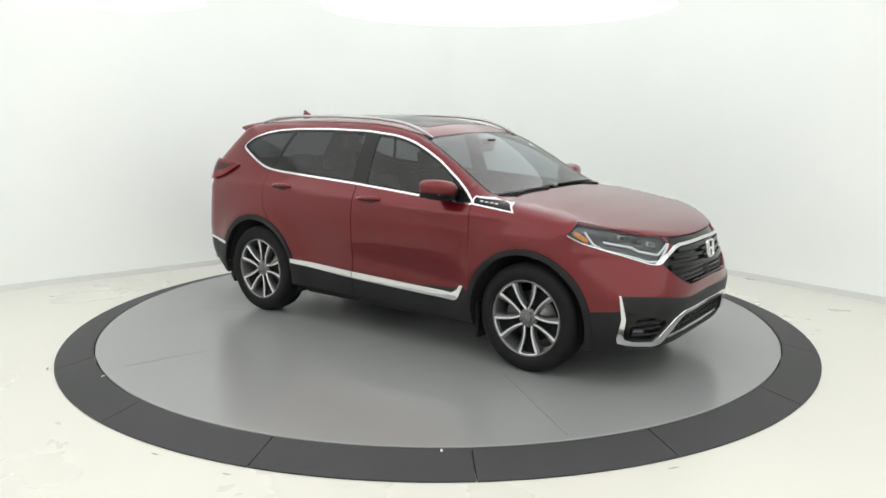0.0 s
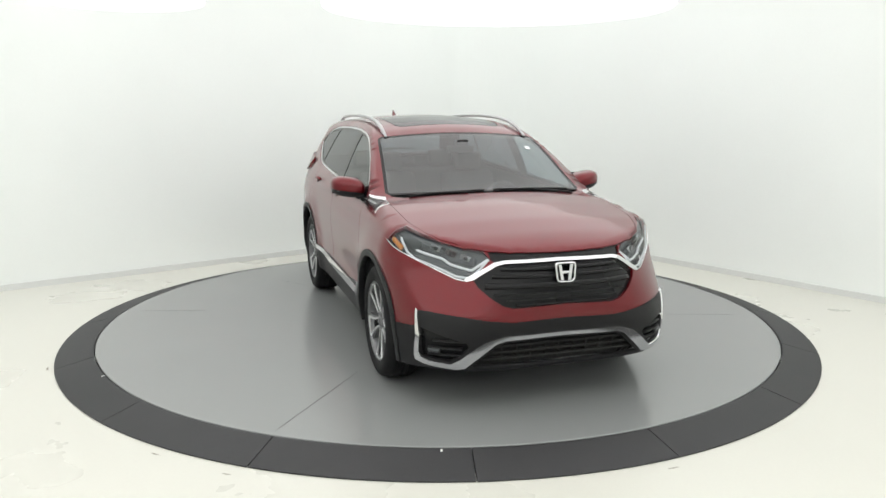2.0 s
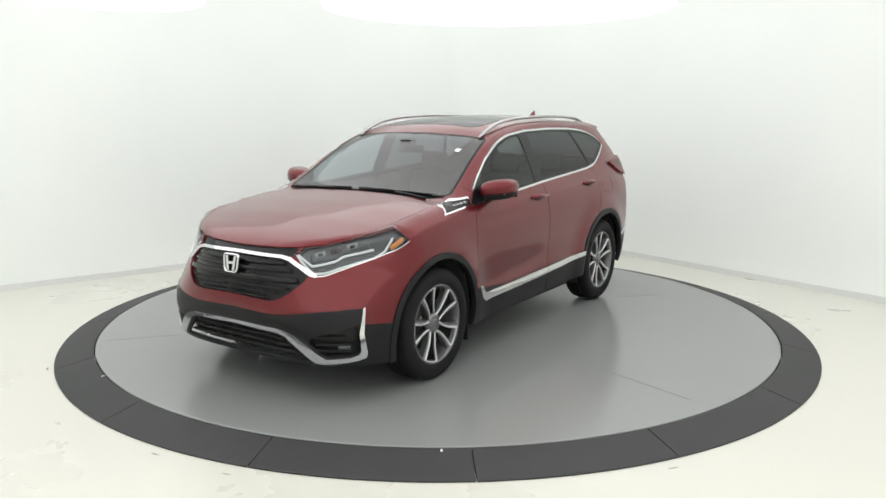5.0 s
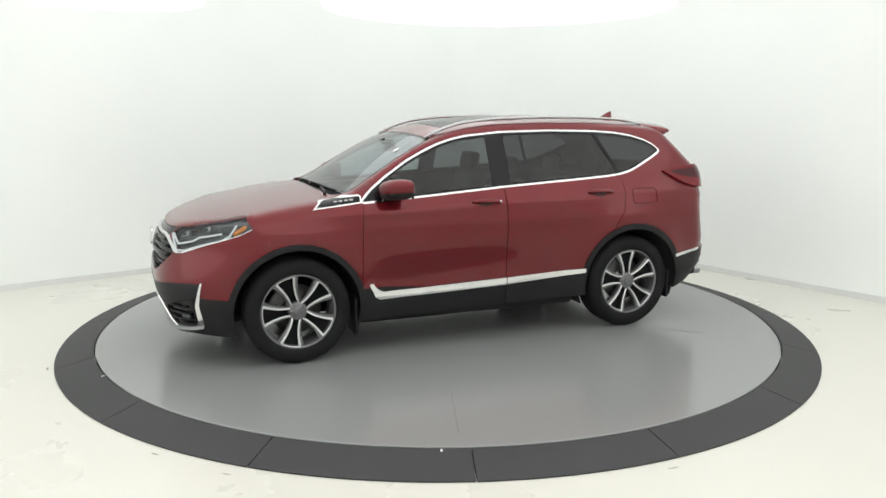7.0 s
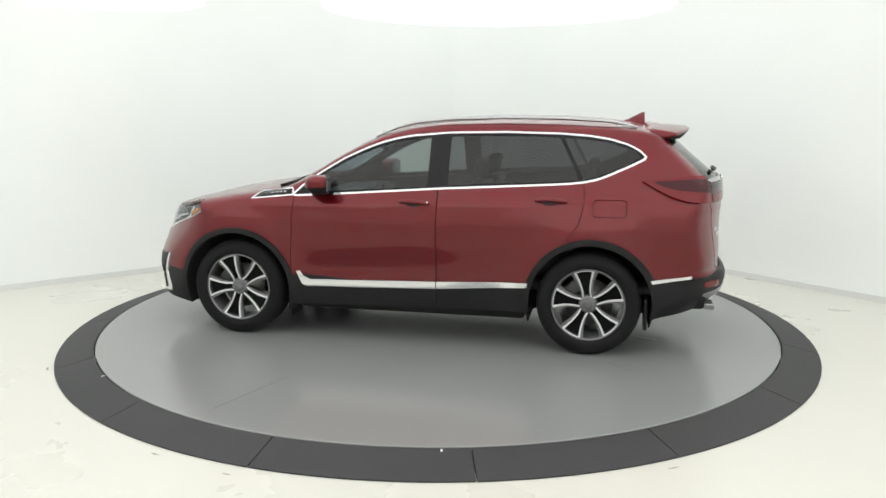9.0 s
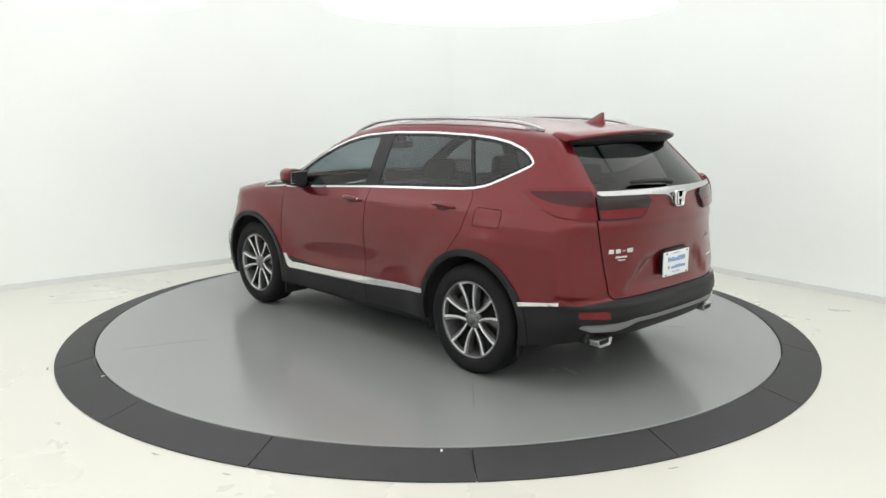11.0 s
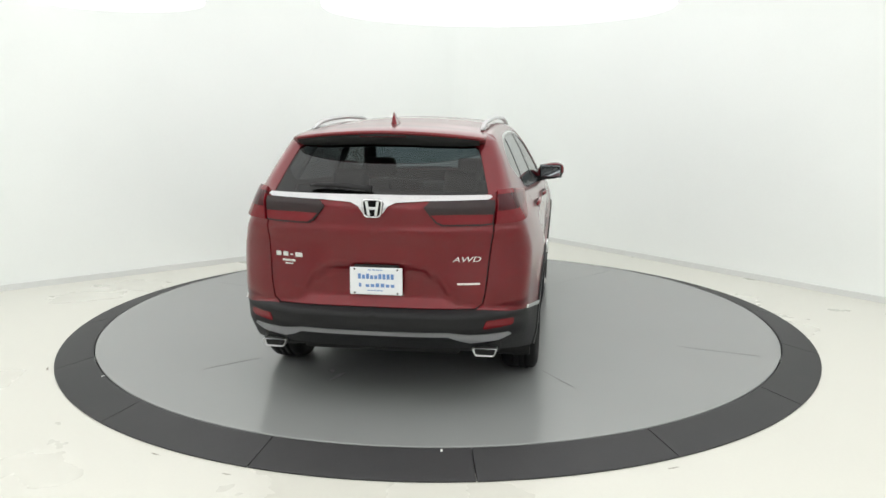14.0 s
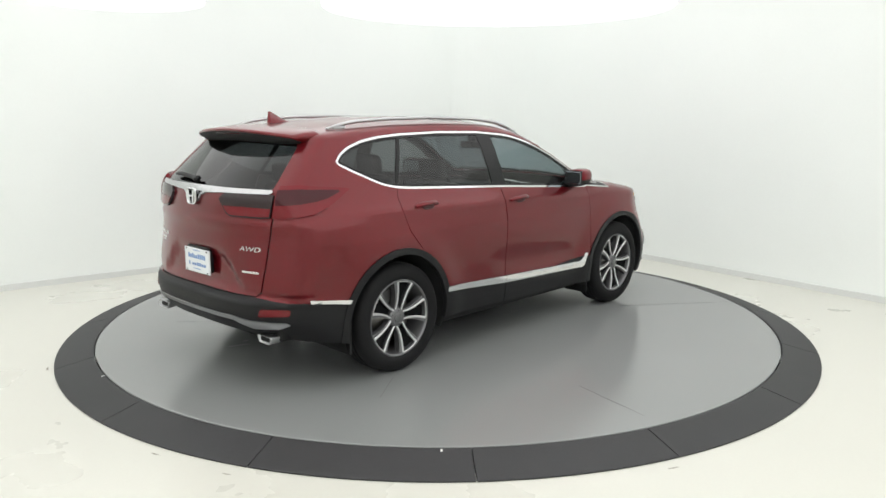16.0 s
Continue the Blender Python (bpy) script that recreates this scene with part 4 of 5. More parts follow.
def sweep_part(name, pts, nrm, section, mat, taper=None, both=True, label=""):
    for mir in ((False, True) if both else (False,)):
        part(name, sweep(bmesh.new(), pts, nrm, section, taper, mir), mat, car, label, smooth=True)


def mirrored(name, build, mat, label="", smooth=True):
    for sgn in (1, -1):
        bm = build()
        if sgn < 0:
            bm.transform(Matrix.Diagonal((1, -1, 1, 1)))
            bmesh.ops.reverse_faces(bm, faces=bm.faces)
        part(name, bm, mat, car, label, smooth)


def text_mesh(body, size, depth):
    cu = bpy.data.curves.new("letters", "FONT")
    cu.body, cu.size, cu.extrude, cu.align_x, cu.align_y = body, size, depth, "CENTER", "CENTER"
    ob = bpy.data.objects.new("letters", cu)
    scene.collection.objects.link(ob)
    bpy.context.view_layer.update()
    me = bpy.data.meshes.new_from_object(ob.evaluated_get(bpy.context.evaluated_depsgraph_get()))
    bpy.data.objects.remove(ob)
    bm = bmesh.new()
    bm.from_mesh(me)
    bpy.data.meshes.remove(me)
    return bm


# roof rails
rail_xy = [(0.30 - 1.93 * i / 40, 0.574 - 0.03 * (i / 40) ** 2) for i in range(41)]
rp, rn = on_top(rail_xy)
lift = [0.026 * min(1, (math.sin(min(i, 7) / 7 * math.pi / 2)), math.sin(min(40 - i, 6) / 6 * math.pi / 2)) + 0.008 for i in range(41)]
rp = rp + np.array([[0, 0, l] for l in lift])
sweep_part("roof_rail", rp, np.tile([0, 0, 1.0], (41, 1)), rect(0.017, 0.011, 0.7), M_SATIN, [0.6 + 0.4 * min(1, i / 4, (40 - i) / 4) for i in range(41)], label="satin silver roof rail")
for k in (2, 38):
    q = rp[k] - [0, 0, lift[k] / 2]
    mirrored("rail_foot", lambda: box(bmesh.new(), (q[0] - 0.05, q[1] - 0.011, q[2] - lift[k] / 2 - 0.012), (q[0] + 0.05, q[1] + 0.011, q[2] + lift[k] / 2), 0.01), M_SATIN)

# spoiler over the rear screen
bm = bmesh.new()
NY = 28
rows = []
for i in range(NY + 1):
    y = -0.585 + 1.17 * i / NY
    q = abs(y) / 0.585
    zr = float(ZC(-1.70) - 0.13 * y * y) + 0.003
    tip_x, tip_z = -2.030 + 0.135 * q ** 2.6, 1.608 - 0.042 * q ** 2
    e = max(0.0, (q - 0.93) / 0.07)
    zs = zr - 0.016 * e
    sec = [(-1.66, zs - 0.006), (-1.74, zs + 0.006), (-1.84 + 0.03 * q, (zs + tip_z) / 2 + 0.008), (tip_x + 0.02, tip_z + 0.004), (tip_x, tip_z - 0.006), (tip_x + 0.004, tip_z - 0.018),
           (tip_x + 0.06, tip_z - 0.036), (-1.80 + 0.03 * q, tip_z - 0.052), (-1.72, zs - 0.05)]
    rows.append([bm.verts.new((a, y, b)) for a, b in sec])
for A, B in zip(rows, rows[1:]):
    for j in range(len(A)):
        k = (j + 1) % len(A)
        bm.faces.new((A[j], A[k], B[k], B[j]))
bm.faces.new(rows[0]), bm.faces.new(rows[-1][::-1])
bmesh.ops.recalc_face_normals(bm, faces=bm.faces)
part("spoiler", bm, M_PAINT, car, "red roof spoiler over the rear screen")
# black underside; its drop also stands for the dark reflection on the glass
bm = bmesh.new()
rows = []
for i in range(NY + 1):
    y = -0.555 + 1.11 * i / NY
    q = abs(y) / 0.585
    tip_x, tip_z = -2.030 + 0.135 * q ** 2.6, 1.608 - 0.042 * q ** 2
    drop = 0.045 * (1 - q ** 4)
    sec = [(tip_x + 0.009, tip_z - 0.014), (tip_x + 0.006, tip_z - 0.023), (tip_x + 0.050, tip_z - 0.040 - drop * 0.7), (-1.83 + 0.03 * q, tip_z - 0.056 - drop), (-1.79 + 0.03 * q, tip_z - 0.045)]
    rows.append([bm.verts.new((c, y, d)) for c, d in sec])
for A, B in zip(rows, rows[1:]):
    for j in range(len(A)):
        k = (j + 1) % len(A)
        bm.faces.new((A[j], A[k], B[k], B[j]))
bm.faces.new(rows[0]), bm.faces.new(rows[-1][::-1])
bmesh.ops.recalc_face_normals(bm, faces=bm.faces)
part("spoiler_underside", bm, M_DARK, car, "black underside of the spoiler, drawn deep for its dark reflection in the glass")
bm = bmesh.new()
box(bm, (-2.018, -0.14, 1.572), (-1.985, 0.14, 1.583), 0.003)
part("brake_light", bm, M_DREDLENS, car, "dark red high brake light")

# shark fin aerial
bm = bmesh.new()
fin = [(-1.50, 0.0, 0.026), (-1.58, 0.022, 0.024), (-1.65, 0.060, 0.017), (-1.685, 0.078, 0.008), (-1.70, 0.076, 0.006), (-1.705, 0.0, 0.022)]
zb = float(ZC(-1.6)) - 0.004
L, Rr_ = ([bm.verts.new((a, s_ * w * 0.28, zb + h)) for a, h, w in fin] for s_ in (1, -1))
Lb, Rb = ([bm.verts.new((a, s_ * max(w, 0.02), zb - 0.01)) for a, h, w in fin] for s_ in (1, -1))
for A, B in ((L, Lb), (Rb, Rr_)):
    for j in range(5):
        bm.faces.new((A[j], A[j + 1], B[j + 1], B[j]))
for j in range(5):
    bm.faces.new((L[j + 1], L[j], Rr_[j], Rr_[j + 1]))
bm.faces.new((L[5], Lb[5], Rb[5], Rr_[5])), bm.faces.new((L[0], Rr_[0], Rb[0], Lb[0]))
bmesh.ops.recalc_face_normals(bm, faces=bm.faces)
part("roof_aerial", bm, M_PAINT, car, "red shark-fin roof aerial")


# door mirrors
def blob(cx, cy, cz, hx, hy, hz, e=2.6, z0=-1.0, z1=1.0, n=28, m=18):
    bm = bmesh.new()
    rows = []
    for i in range(m + 1):
        w = z0 + (z1 - z0) * i / m
        lat = math.asin(max(-1, min(1, w)))
        cl = abs(math.cos(lat)) ** (2 / e)
        zz = math.copysign(abs(math.sin(lat)) ** (2 / e), math.sin(lat))
        ring_ = []
        for k in range(n):
            a = 2 * math.pi * k / n
            ca, sa = math.cos(a), math.sin(a)
            ux, uy = (math.copysign(abs(t) ** (2 / e), t) for t in (ca, sa))
            x = ux * cl * hx
            if x < -hx * 0.62:
                x = -hx * 0.62
            y = uy * cl * hy
            ring_.append(bm.verts.new((cx + x - 0.25 * (y / hy) * hx, cy + y, cz + zz * hz + 0.015 * (y / hy))))
        rows.append(ring_)
    for A, B in zip(rows, rows[1:]):
        for k in range(n):
            bm.faces.new((A[k], A[(k + 1) % n], B[(k + 1) % n], B[k]))
    bm.faces.new(rows[0][::-1]), bm.faces.new(rows[-1])
    bmesh.ops.remove_doubles(bm, verts=bm.verts, dist=1e-5)
    bmesh.ops.recalc_face_normals(bm, faces=bm.faces)
    return bm


MX, MY, MZ = 0.635, 0.945, 1.182
mirrored("door_mirror", lambda: blob(MX, MY, MZ, 0.108, 0.118, 0.074, 2.7, -0.25, 1.0), M_PAINT)
mirrored("mirror_base", lambda: blob(MX, MY, MZ, 0.106, 0.116, 0.073, 2.7, -1.0, -0.24), M_CLAD)
mirrored("mirror_arm", lambda: box(bmesh.new(), (0.60, 0.795, 1.098), (0.72, 0.90, 1.142), 0.014), M_GLOSSBLACK)
M_MIRROR = material("mirror_glass", (0.30, 0.32, 0.34), 0.02, metal=1.0)


def mirror_pane():
    bm = bmesh.new()
    box(bm, (MX - 0.078, MY - 0.086, MZ - 0.046), (MX - 0.071, MY + 0.086, MZ + 0.051), 0.003, 1)
    for v in bm.verts:
        v.co.x -= 0.25 * (v.co.y - MY) / 0.118 * 0.092 * 0.9
    return bm




def mirror_bezel():
    bm = bmesh.new()
    box(bm, (MX - 0.0735, MY - 0.096, MZ - 0.054), (MX - 0.060, MY + 0.098, MZ + 0.060), 0.005, 2)
    for v in bm.verts:
        v.co.x -= 0.25 * (v.co.y - MY) / 0.118 * 0.092 * 0.9
    return bm


mirrored("mirror_bezel", mirror_bezel, M_CLAD)
mirrored("mirror_pane", mirror_pane, M_MIRROR, smooth=False)
mirrored("mirror_blinker", lambda: box(bmesh.new(), (MX + 0.062, MY + 0.0, MZ - 0.028), (MX + 0.072, MY + 0.085, MZ - 0.018), 0.003, 1), M_LAMPDARK)

M_HANDLESHADE = material("handle_shade_red", (0.045, 0.003, 0.005), 0.6, stain=0.1)
# door handles, each over a dark red strip painted as its recess's shade
for x0, x1, z0, z1 in ((0.045, -0.185, 1.066, 1.056), (-0.945, -1.165, 1.098, 1.092)):
    xs = [x0 + (x1 - x0) * i / 14 for i in range(15)]
    hp, hn = on([S(x, z0 + (z1 - z0) * i / 14) for i, x in enumerate(xs)])
    bow = [0.004 + 0.026 * math.sin(math.pi * min(1, max(0, (i - 0.5) / 13))) ** 0.5 for i in range(15)]
    sweep_part("door_handle", hp + hn * np.array(bow)[:, None], hn, rect(0.014, 0.009, 0.6), M_PAINT, [0.6 + 0.4 * min(1, i / 2, (14 - i) / 2) for i in range(15)])
    hp, hn = on([S(x0 + (x1 - x0) * (0.22 + 0.5 * i / 8), z0 - 0.012) for i in range(9)], 0.0015)
    sweep_part("handle_hollow", hp, hn, rect(0.022, 0.002), M_HANDLESHADE, [0.35, 0.7, 0.9, 1, 1, 1, 0.9, 0.7, 0.35])
lp, ln = on([S(-0.165, 1.057), S(-0.178, 1.057)], 0.034)
part("key_lock", sweep(bmesh.new(), lp, ln, oval(0.006, 0.004), None), M_CHROME, car)

# bars on the flank badge, unreadable from here
for k in range(4):
    x = 1.05 - 0.036 * k
    bp, bn = on([S(x + 0.012, 1.104 + 0.004 * k), S(x - 0.012, 1.105 + 0.004 * k)], 0.002)
    sweep_part("badge_bar", bp, bn, rect(0.007, 0.0015), M_SATIN)

# grille bars, emblem, sensor plate
for z, yy, hw in ((0.842, 0.37, 0.012), (0.800, 0.42, 0.011), (0.748, 0.465, 0.017), (0.640, 0.30, 0.006)):
    for y0, y1 in ((-yy, yy),):
        ys = [y0 + (y1 - y0) * i / 40 for i in range(41)]
        gp, gn = on([N(abs(y), z) for y in ys], -0.010)
        gp = gp * np.array([[1, (1 if y >= 0 else -1), 1] for y in ys])
        gn = gn * np.array([[1, (1 if y >= 0 else -1), 1] for y in ys])
        part("grille_bar", sweep(bmesh.new(), gp, gn, rect(hw, 0.010, 0.5)), M_GLOSSBLACK, car)
for z, yy in ((0.700, 0.42), (0.668, 0.35)):
    ys = [-yy + 2 * yy * i / 30 for i in range(31)]
    gp, gn = on([N(abs(y), z) for y in ys], -0.016)
    sg = np.array([[1, (1 if y >= 0 else -1), 1] for y in ys])
    part("grille_bar", sweep(bmesh.new(), gp * sg, gn * sg, rect(0.005, 0.006, 0.5)), M_CLAD, car)


def emblem(x, z, w, h, face, tilt):
    """Rounded chrome frame with two posts and a cross piece."""
    def place(bm):
        bm.transform(Matrix.Translation((x, 0, z)) @ Matrix.Rotation(radians(tilt), 4, "Y") @ Matrix.Diagonal((face, 1, 1, 1)))
        bmesh.ops.recalc_face_normals(bm, faces=bm.faces)
        return bm
    outer_ = rounded([(-w, h), (w, h), (w * 0.82, -h), (-w * 0.82, -h)], w * 0.4, 6)
    bm = bmesh.new()
    n = len(outer_)
    loops = []
    for k, d in ((1.0, 0.0), (1.0, 0.008), (0.94, 0.012), (0.86, 0.012), (0.82, 0.0)):
        loops.append([bm.verts.new((d, a * k, b * k)) for a, b in outer_])
    for A, B in zip(loops, loops[1:]):
        for i in range(n):
            bm.faces.new((A[i], A[(i + 1) % n], B[(i + 1) % n], B[i]))
    part("emblem_frame", place(bm), M_CHROME, car)
    bm = bmesh.new()
    bm.faces.new([bm.verts.new((0.002, a * 0.9, b * 0.9)) for a, b in outer_])
    bmesh.ops.solidify(bm, geom=bm.faces[:], thickness=0.004)
    part("emblem_plate", place(bm), M_GLOSSBLACK, car)
    for sgn in (1, -1):
        bm = bmesh.new()
        box(bm, (0.0, -w * 0.14, -h * 0.78), (0.011, w * 0.14, h * 0.80), 0.002, 1)
        for v in bm.verts:
            v.co.y += sgn * (w * 0.42 + v.co.z * 0.17)
        part("emblem_post", place(bm), M_CHROME, car, smooth=False)
    bm = bmesh.new()
    box(bm, (0.0, -w * 0.36, -h * 0.12), (0.010, w * 0.36, h * 0.14), 0.002, 1)
    part("emblem_cross", place(bm), M_CHROME, car, smooth=False)


emblem(2.222, 0.815, 0.070, 0.059, 1, -6)
emblem(-2.292, 1.187, 0.062, 0.053, -1, 0)
bm = bmesh.new()
box(bm, (2.165, -0.048, 0.640), (2.212, 0.048, 0.712), 0.006)
part("radar_plate", bm, M_CLAD, car)

# lower intake slats and lamps in the bumper's corners
for z, yy in ((0.392, 0.40), (0.352, 0.44), (0.312, 0.48)):
    ys = [-yy + 2 * yy * i / 30 for i in range(31)]
    gp, gn = on([N(abs(y), z) for y in ys], -0.022)
    sg = np.array([[1, (1 if y >= 0 else -1), 1] for y in ys])
    part("intake_slat", sweep(bmesh.new(), gp * sg, gn * sg, rect(0.006, 0.014, 0.4)), M_DARK, car)
for k in range(9):
    y = -0.36 + 0.09 * k
    gp, gn = on([N(abs(y), z) for z in (0.405, 0.36, 0.32, 0.285)], -0.026)
    sg = np.array([1, (1 if y >= 0 else -1), 1])
    part("intake_rib", sweep(bmesh.new(), gp * sg, gn * sg, rect(0.004, 0.006, 0.4)), M_DARK, car)
for z in (0.345, 0.385, 0.43):
    gp, gn = on([N(0.60 + 0.17 * i / 10 - (0.0 if z < 0.4 else 0.02), z) for i in range(11)], -0.010)
    sweep_part("fog_slat", gp, gn, rect(0.006, 0.010, 0.4), M_CLAD)
gp, gn = on([N(0.715 + 0.006 * i, 0.368) for i in range(10)], -0.006)
sweep_part("fog_lamp", gp, gn, rect(0.012, 0.008, 0.5), M_LAMPDARK, label="small grey fog lamp")

# inside the headlamps: bright outer line, stepped inner guide, three dark projectors over a grey bezel
drl = fine([N(0.425, 0.890), N(0.478, 0.838), N(0.535, 0.786), N(0.60, 0.790), N(0.66, 0.818), N(0.72, 0.842), N(0.785, 0.866), S(1.765, 0.900), S(1.735, 0.945), S(1.715, 0.978)], 0.02, False)
dp, dn = on(drl, -0.005)
sweep_part("light_guide", dp, dn, rect(0.0065, 0.006, 0.4), M_DRL, label="white outer light guide")
drl2 = fine([N(0.430, 0.892), N(0.522, 0.828), N(0.560, 0.836), N(0.628, 0.856), N(0.655, 0.882), N(0.72, 0.898), N(0.775, 0.914)], 0.015, False)
dp, dn = on(drl2, -0.010)
sweep_part("light_guide", dp, dn, rect(0.007, 0.005, 0.4), M_DRL, label="white stepped inner light guide")
shelf = fine([N(0.50, 0.872), N(0.60, 0.888), N(0.70, 0.918), N(0.76, 0.935)], 0.02, False)
dp, dn = on(shelf, -0.024)
sweep_part("lamp_shelf", dp, dn, rect(0.024, 0.006, 0.4), M_LAMPDARK)
for k, (y, z) in enumerate(((0.545, 0.893), (0.615, 0.914), (0.685, 0.936))):
    gp, gn = on([N(y - 0.024, z - 0.006), N(y + 0.024, z + 0.008)], -0.014)
    sweep_part("lamp_module", gp, gn, rect(0.018, 0.009, 0.5), M_SMOKE if k == 1 else M_REFL)
    gp, gn = on([N(y - 0.012, z - 0.003), N(y + 0.012, z + 0.004)], -0.006)
    sweep_part("projector", gp, gn, oval(0.011, 0.005), M_GLOSSBLACK)
gp, gn = on(fine([S(1.735, 0.915), S(1.655, 0.972)], 0.02, False), -0.003)
sweep_part("side_marker", gp, gn, rect(0.015, 0.005, 0.4), M_AMBER, [1.0] * (len(gp) - 1) + [0.4], label="amber side marker")

# wipers
wp, wn = on_top([(1.040 - 0.02 * i / 12 - 0.03 * (i / 12) ** 2, 0.02 + 0.60 * i / 12) for i in range(13)], 0.007)
part("wiper", sweep(bmesh.new(), wp, wn, rect(0.005, 0.006)), M_CLAD, car)
wp, wn = on_top([(1.035 + 0.004 * abs(i - 3) - 0.0002 * i * i, abs(-0.60 + 0.55 * i / 12)) for i in range(13)], 0.007)
part("wiper", sweep(bmesh.new(), wp * [1, -1, 1], wn * [1, -1, 1], rect(0.005, 0.006)), M_CLAD, car)
for y in (0.62, -0.18):
    wp, wn = on_top([(1.07, abs(y)), (1.05, abs(y - 0.10)), (1.035, abs(y - 0.28))], 0.007)
    sg = np.array([[1, (1 if q_ >= 0 else -1), 1] for q_ in (y, y - 0.10, y - 0.28)])
    part("wiper_arm", sweep(bmesh.new(), wp * sg, wn * sg, rect(0.008, 0.006), [1.3, 1.0, 0.7]), M_CLAD, car)
wp, wn = on([R(0.02 + 0.37 * i / 10, 1.272 + 0.016 * math.sin(i / 10 * 2.2)) for i in range(11)], 0.022)
part("rear_wiper", sweep(bmesh.new(), wp, wn, rect(0.014, 0.010, 0.5), [1.6, 1.3, 1.1, 1, 1, 1, 1, 1, 1, 0.9, 0.6]), M_CLAD, car)


# exhaust tips
def exhaust():
    sec = rounded([(-0.085, 0.024), (0.085, 0.024), (0.062, -0.030), (-0.062, -0.030)], 0.014, 4)
    bm = bmesh.new()
    n = len(sec)
    loops = []
    for x, k in ((-2.06, 0.90), (-2.20, 1.0), (-2.212, 1.0), (-2.213, 0.90), (-2.11, 0.84)):
        loops.append([bm.verts.new((x, 0.632 + a * k * 0.9, 0.354 + b * k * 0.88)) for a, b in sec])
    for A, B in zip(loops, loops[1:]):
        for i in range(n):
            bm.faces.new((A[i], A[(i + 1) % n], B[(i + 1) % n], B[i]))
    bmesh.ops.recalc_face_normals(bm, faces=bm.faces)
    return bm


mirrored("exhaust_tip", exhaust, M_SATIN, "chrome trapezoid exhaust tip")
# dark block set into each tip in place of the pipe's shaded inside
mirrored("exhaust_core", lambda: box(bmesh.new(), (-2.20, 0.572, 0.334), (-2.15, 0.692, 0.370), 0.008), M_DARK)

# plate with unreadable dealer print as bars
M_PLATE = material("plate_white", (0.78, 0.80, 0.82), 0.35, stain=0.04, stain_scale=10)
M_PRINT = material("plate_blue_print", (0.13, 0.25, 0.52), 0.5, stain=0.1, stain_scale=30)
bm = bmesh.new()
box(bm, (-2.290, -0.168, 0.690), (-2.280, 0.138, 0.848), 0.004)
plate = part("dealer_plate", bm, M_PLATE, car, "white dealer plate with blue print", smooth=False)
bm = bmesh.new()
box(bm, (-2.283, -0.145, 0.70), (-2.235, 0.115, 0.862), 0.006)
part("plate_holder", bm, M_CLAD, car)
rng = random.Random(4)
for z0, z1, y0, y1, n in ((0.782, 0.812, 0.105, -0.110, 9), (0.735, 0.757, 0.060, -0.115, 6), (0.735, 0.758, 0.100, 0.080, 1), (0.712, 0.718, 0.050, -0.045, 5), (0.832, 0.838, 0.045, -0.045, 4)):
    step = (y1 - y0) / n
    for k in range(n):
        bm = bmesh.new()
        a, b = y0 + step * k, y0 + step * (k + 0.72)
        h = (z1 - z0) * rng.choice((0.0, 0.0, 0.22, 0.3))
        box(bm, (-2.2912, min(a, b) - 0.015, z0), (-2.2898, max(a, b) - 0.015, z1 - h))
        part("print_bar", bm, M_PRINT, plate, smooth=False)
for y in (0.125, -0.125):
    for z in (0.838, 0.700):
        bm = lathe([(0.0, -2.2935), (0.005, -2.2935), (0.006, -2.289)], 10, "x")
        bm.transform(Matrix.Translation((0, y - 0.015, z)))
        part("plate_screw", bm, M_DARK, plate)

# lettering on the tailgate
def tail_x(y, z):
    return float(on([R(abs(y), z)])[0][0][0])


def put_text(body, y, z, size, stretch=1.0):
    bm = text_mesh(body, size, 0.0025)
    bm.transform(Matrix.Diagonal((stretch, 1, 1, 1)))
    for v in bm.verts:
        v.co.x += 0.35 * v.co.y
    x = tail_x(y, z)
    turn = Matrix(((0, 0, -1, x - 0.003), (-1, 0, 0, y), (0, 1, 0, z), (0, 0, 0, 1)))
    bm.transform(turn)
    y1 = max(v.co.y for v in bm.verts)
    for v in bm.verts:
        v.co.x += tail_x(v.co.y, z) - x
    return bm


part("letters", put_text("AWD", -0.530, 0.897, 0.042, 1.5), M_CHROME, car, "chrome letters reading AWD", smooth=False)
for y0, y1, z0, z1 in ((0.606, 0.572, 0.887, 0.912), (0.558, 0.523, 0.887, 0.912), (0.510, 0.490, 0.896, 0.902), (0.476, 0.430, 0.887, 0.912), (0.562, 0.476, 0.858, 0.869), (0.545, 0.490, 0.842, 0.848), (-0.475, -0.602, 0.752, 0.764)):
    bm = bmesh.new()
    n = 4
    x = [tail_x(y0 + (y1 - y0) * i / n, (z0 + z1) / 2) for i in range(n + 1)]
    p = np.array([[x[i] - 0.001, y0 + (y1 - y0) * i / n, (z0 + z1) / 2] for i in range(n + 1)])
    part("badge_bar", sweep(bm, p, np.tile([-1.0, 0, 0], (n + 1, 1)), rect((z1 - z0) / 2, 0.003)), M_CHROME, car, smooth=False)

# sticker at the top of the windscreen
sp, sn = on_top([(0.50, 0.495), (0.50, 0.535)], 0.003)
part("sticker", sweep(bmesh.new(), sp, sn, rect(0.022, 0.001)), M_PLATE, car, "small white windscreen sticker", smooth=False)

# ---- cabin ----
M_SEAT = material("dark_seat_leather", (0.035, 0.033, 0.032), 0.55, grain=0.1, grain_scale=200, stain=0.1, stain_scale=6, bump=0.2, bump_scale=300)
M_DASH = material("dark_dashboard", (0.02, 0.02, 0.021), 0.6, grain=0.1, stain=0.1)


def seat_piece(lo, hi, lean=0.0, bev=0.05):
    bm = bmesh.new()
    box(bm, lo, hi, bev, 4)
    for v in bm.verts:
        v.co.x -= lean * (v.co.z - lo[2])
    return bm


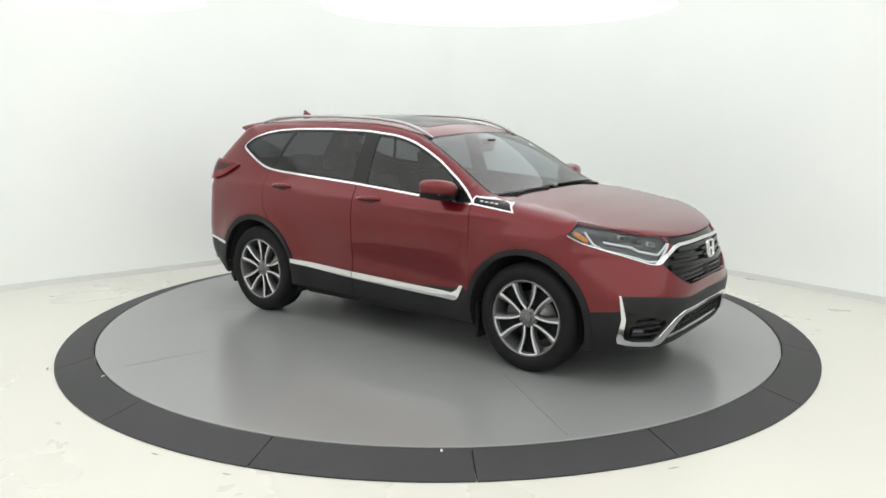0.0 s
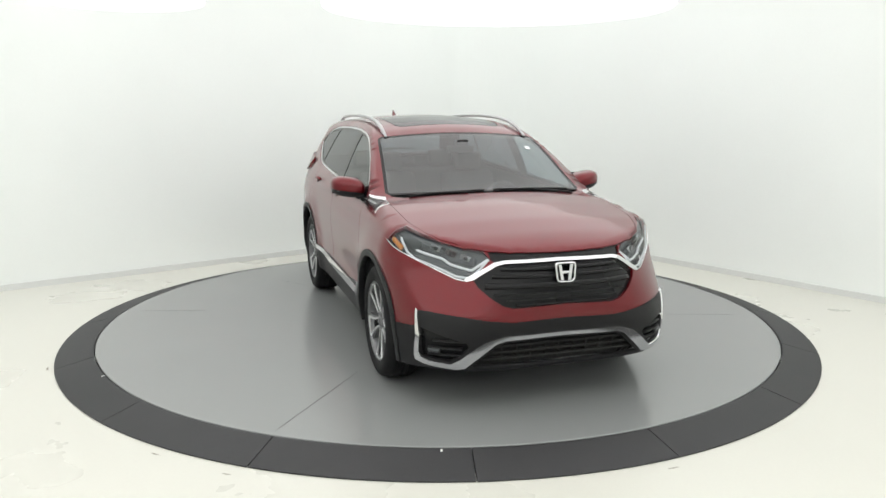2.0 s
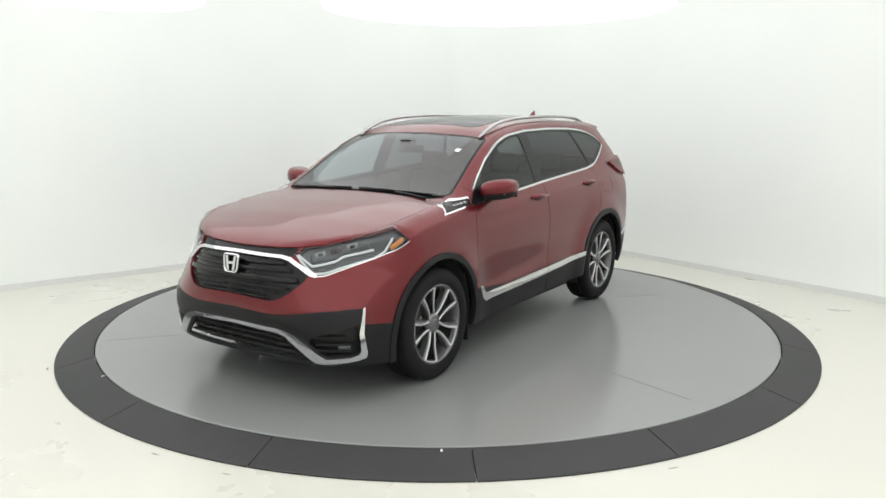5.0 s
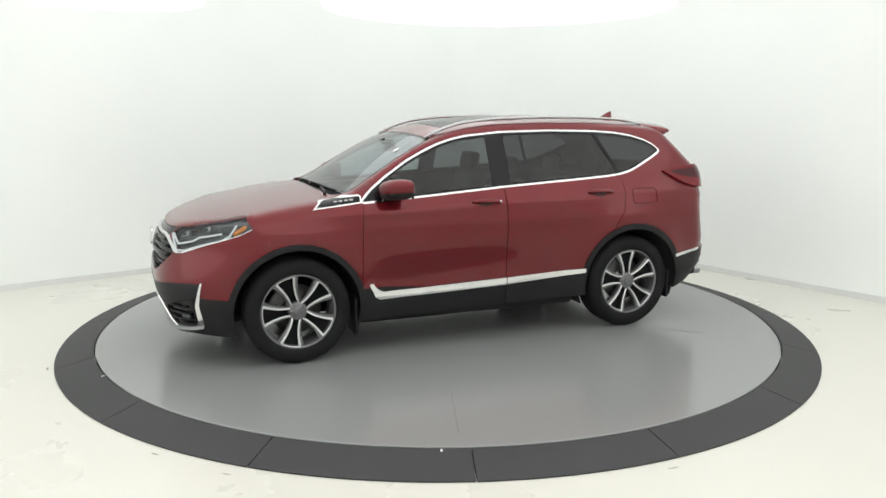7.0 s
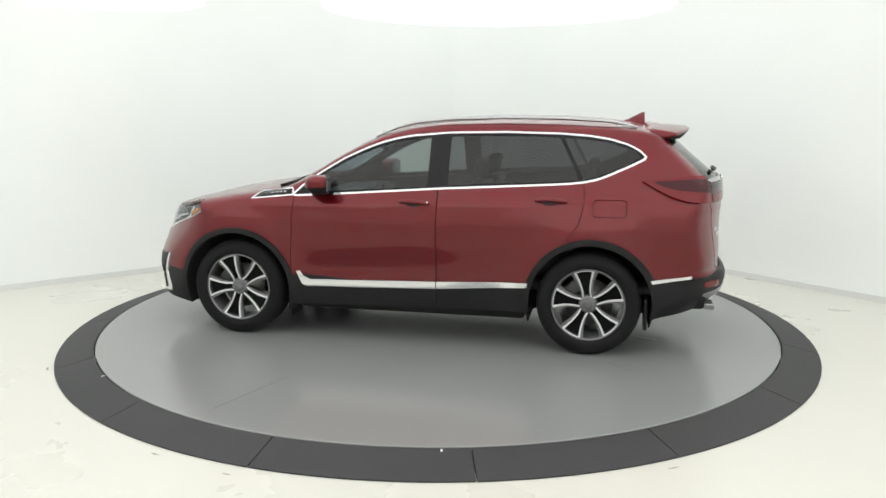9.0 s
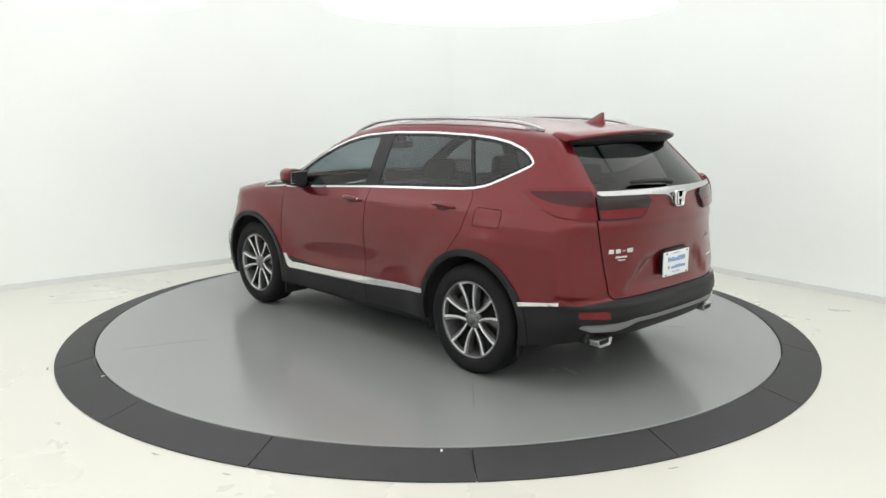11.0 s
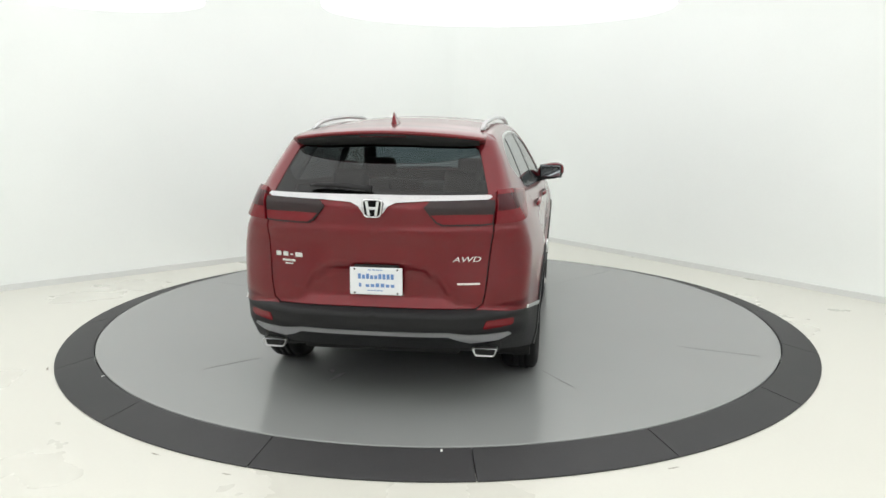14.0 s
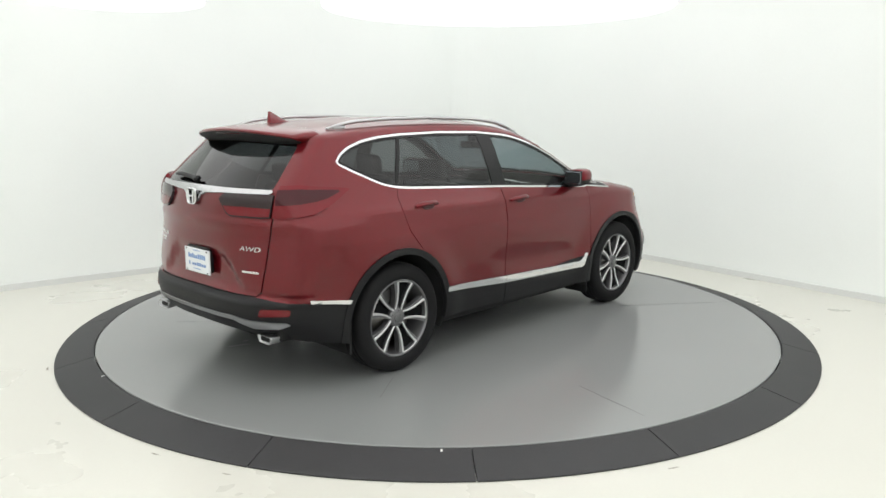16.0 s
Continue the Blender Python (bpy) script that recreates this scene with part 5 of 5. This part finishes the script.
for sgn in (1, -1):
    y = 0.37 * sgn
    part("seat_cushion", seat_piece((-0.30, y - 0.25, 0.50), (0.24, y + 0.25, 0.66)), M_SEAT, car)
    part("seat_back", seat_piece((-0.40, y - 0.24, 0.60), (-0.25, y + 0.24, 1.19), 0.28), M_SEAT, car)
    part("headrest", seat_piece((-0.52, y - 0.125, 1.20), (-0.42, y + 0.125, 1.36), 0.15, 0.04), M_SEAT, car)
part("rear_bench", seat_piece((-1.12, -0.62, 0.50), (-0.62, 0.62, 0.68)), M_SEAT, car)
part("rear_seat_back", seat_piece((-1.22, -0.62, 0.62), (-1.08, 0.62, 1.17), 0.28), M_SEAT, car)
for y in (0.38, 0.0, -0.38):
    part("headrest", seat_piece((-1.36, y - 0.12, 1.18), (-1.27, y + 0.12, 1.33 if y else 1.27), 0.1, 0.04), M_SEAT, car)
bm = bmesh.new()
box(bm, (0.50, -0.72, 0.55), (0.98, 0.72, 1.07), 0.06, 4)
for v in bm.verts:
    v.co.z -= max(0, v.co.x - 0.62) * 0.05
    v.co.y *= 1 - max(0, v.co.x - 0.6) * 0.25
part("dashboard", bm, M_DASH, car)
bm = bmesh.new()
box(bm, (-1.95, -0.74, 0.42), (0.7, 0.74, 0.48), 0.02)
part("cabin_floor", bm, M_LINING, car)
bm = bmesh.new()
box(bm, (-2.05, -0.62, 0.95), (-1.40, 0.62, 0.98), 0.01)
part("parcel_cover", bm, M_LINING, car)
bm = lathe([(0.175 + 0.014 * math.cos(radians(a)), 0.014 * math.sin(radians(a))) for a in range(0, 361, 36)], 40, "x")
box(bm, (-0.02, -0.06, -0.045), (0.03, 0.06, 0.045), 0.015)
box(bm, (-0.005, -0.17, -0.015), (0.01, 0.17, 0.015), 0.005)
bm.transform(Matrix.Translation((0.40, 0.37, 0.99)) @ Matrix.Rotation(radians(-24), 4, "Y"))
part("steering_wheel", bm, M_DASH, car)
bm = bmesh.new()
box(bm, (0.36, -0.115, 1.395), (0.395, 0.115, 1.455), 0.012)
box(bm, (0.37, -0.05, 1.45), (0.46, 0.05, 1.50), 0.012)
part("rear_view_mirror", bm, M_GLOSSBLACK, car)


# ---- parts of parts: what belongs to a door, lamp, mirror or grille hangs under it ----
def middle(ob):
    co = [v.co for v in ob.data.vertices]
    return sum(c.x for c in co) / len(co), sum(c.y for c in co) / len(co)


def under(owner, *names):
    """Hang the parts with these names under the owner of the same side, the nearest along the car."""
    kids = [o for o in car.children if o.type == "MESH"]
    owners = [(o, middle(o)) for o in kids if o.name.split(".")[0] == owner]
    for o in kids:
        if o.name.split(".")[0] in names:
            x, y = middle(o)
            o.parent = min(owners, key=lambda q: abs(q[1][0] - x) + 4 * abs(q[1][1] - y))[0]


under("headlamp", "headlamp_housing", "light_guide", "lamp_module", "lamp_shelf", "projector", "side_marker", "lamp_trim")
under("door_mirror", "mirror_base", "mirror_arm", "mirror_pane", "mirror_bezel", "mirror_blinker")
under("grille", "grille_bar", "grille_wing", "grille_band", "radar_plate")
under("intake", "intake_slat", "intake_rib")
under("fog_pocket", "fog_slat", "fog_lamp")
under("roof_rail", "rail_foot")
under("tail_lamp_outer", "tail_lamp_core")
under("fender_badge", "badge_plate")
for o in [o for o in car.children if o.name.split(".")[0] in ("door_handle", "handle_hollow", "key_lock")]:
    x, y = middle(o)
    o.parent = min((d for d in car.children if d.name.split(".")[0] == ("front_door" if x > -0.5 else "rear_door")), key=lambda d: abs(middle(d)[1] - y))


# ---- what moves: the turntable turns, and the car on it ----
HEADING = [-37.46, -45.95, -54.61, -63.38, -72.17, -80.92, -89.61, -98.29, -106.92, -115.55, -124.18, -132.81, -141.41, -150.00, -158.55, -167.00, -175.35, -183.66, -192.10, -200.60, -209.17, -217.79, -226.48, -235.21, -244.01, -252.67, -261.41, -270.08, -278.86, -287.56, -296.40, -305.21, -313.94]


def motions():
    table_rows, car_rows = [], []
    for i, h in enumerate(HEADING):
        a = radians(h)
        table_rows.append((i * 0.5, pose(0, 0, 0, 0, 0, h)))
        car_rows.append((i * 0.5, pose(math.cos(a) * CAR_DX - math.sin(a) * CAR_DY, math.sin(a) * CAR_DX + math.cos(a) * CAR_DY, DISC_Z, 0, 0, h)))
    walk(turntable, table_rows)
    walk(car, car_rows)


motions()
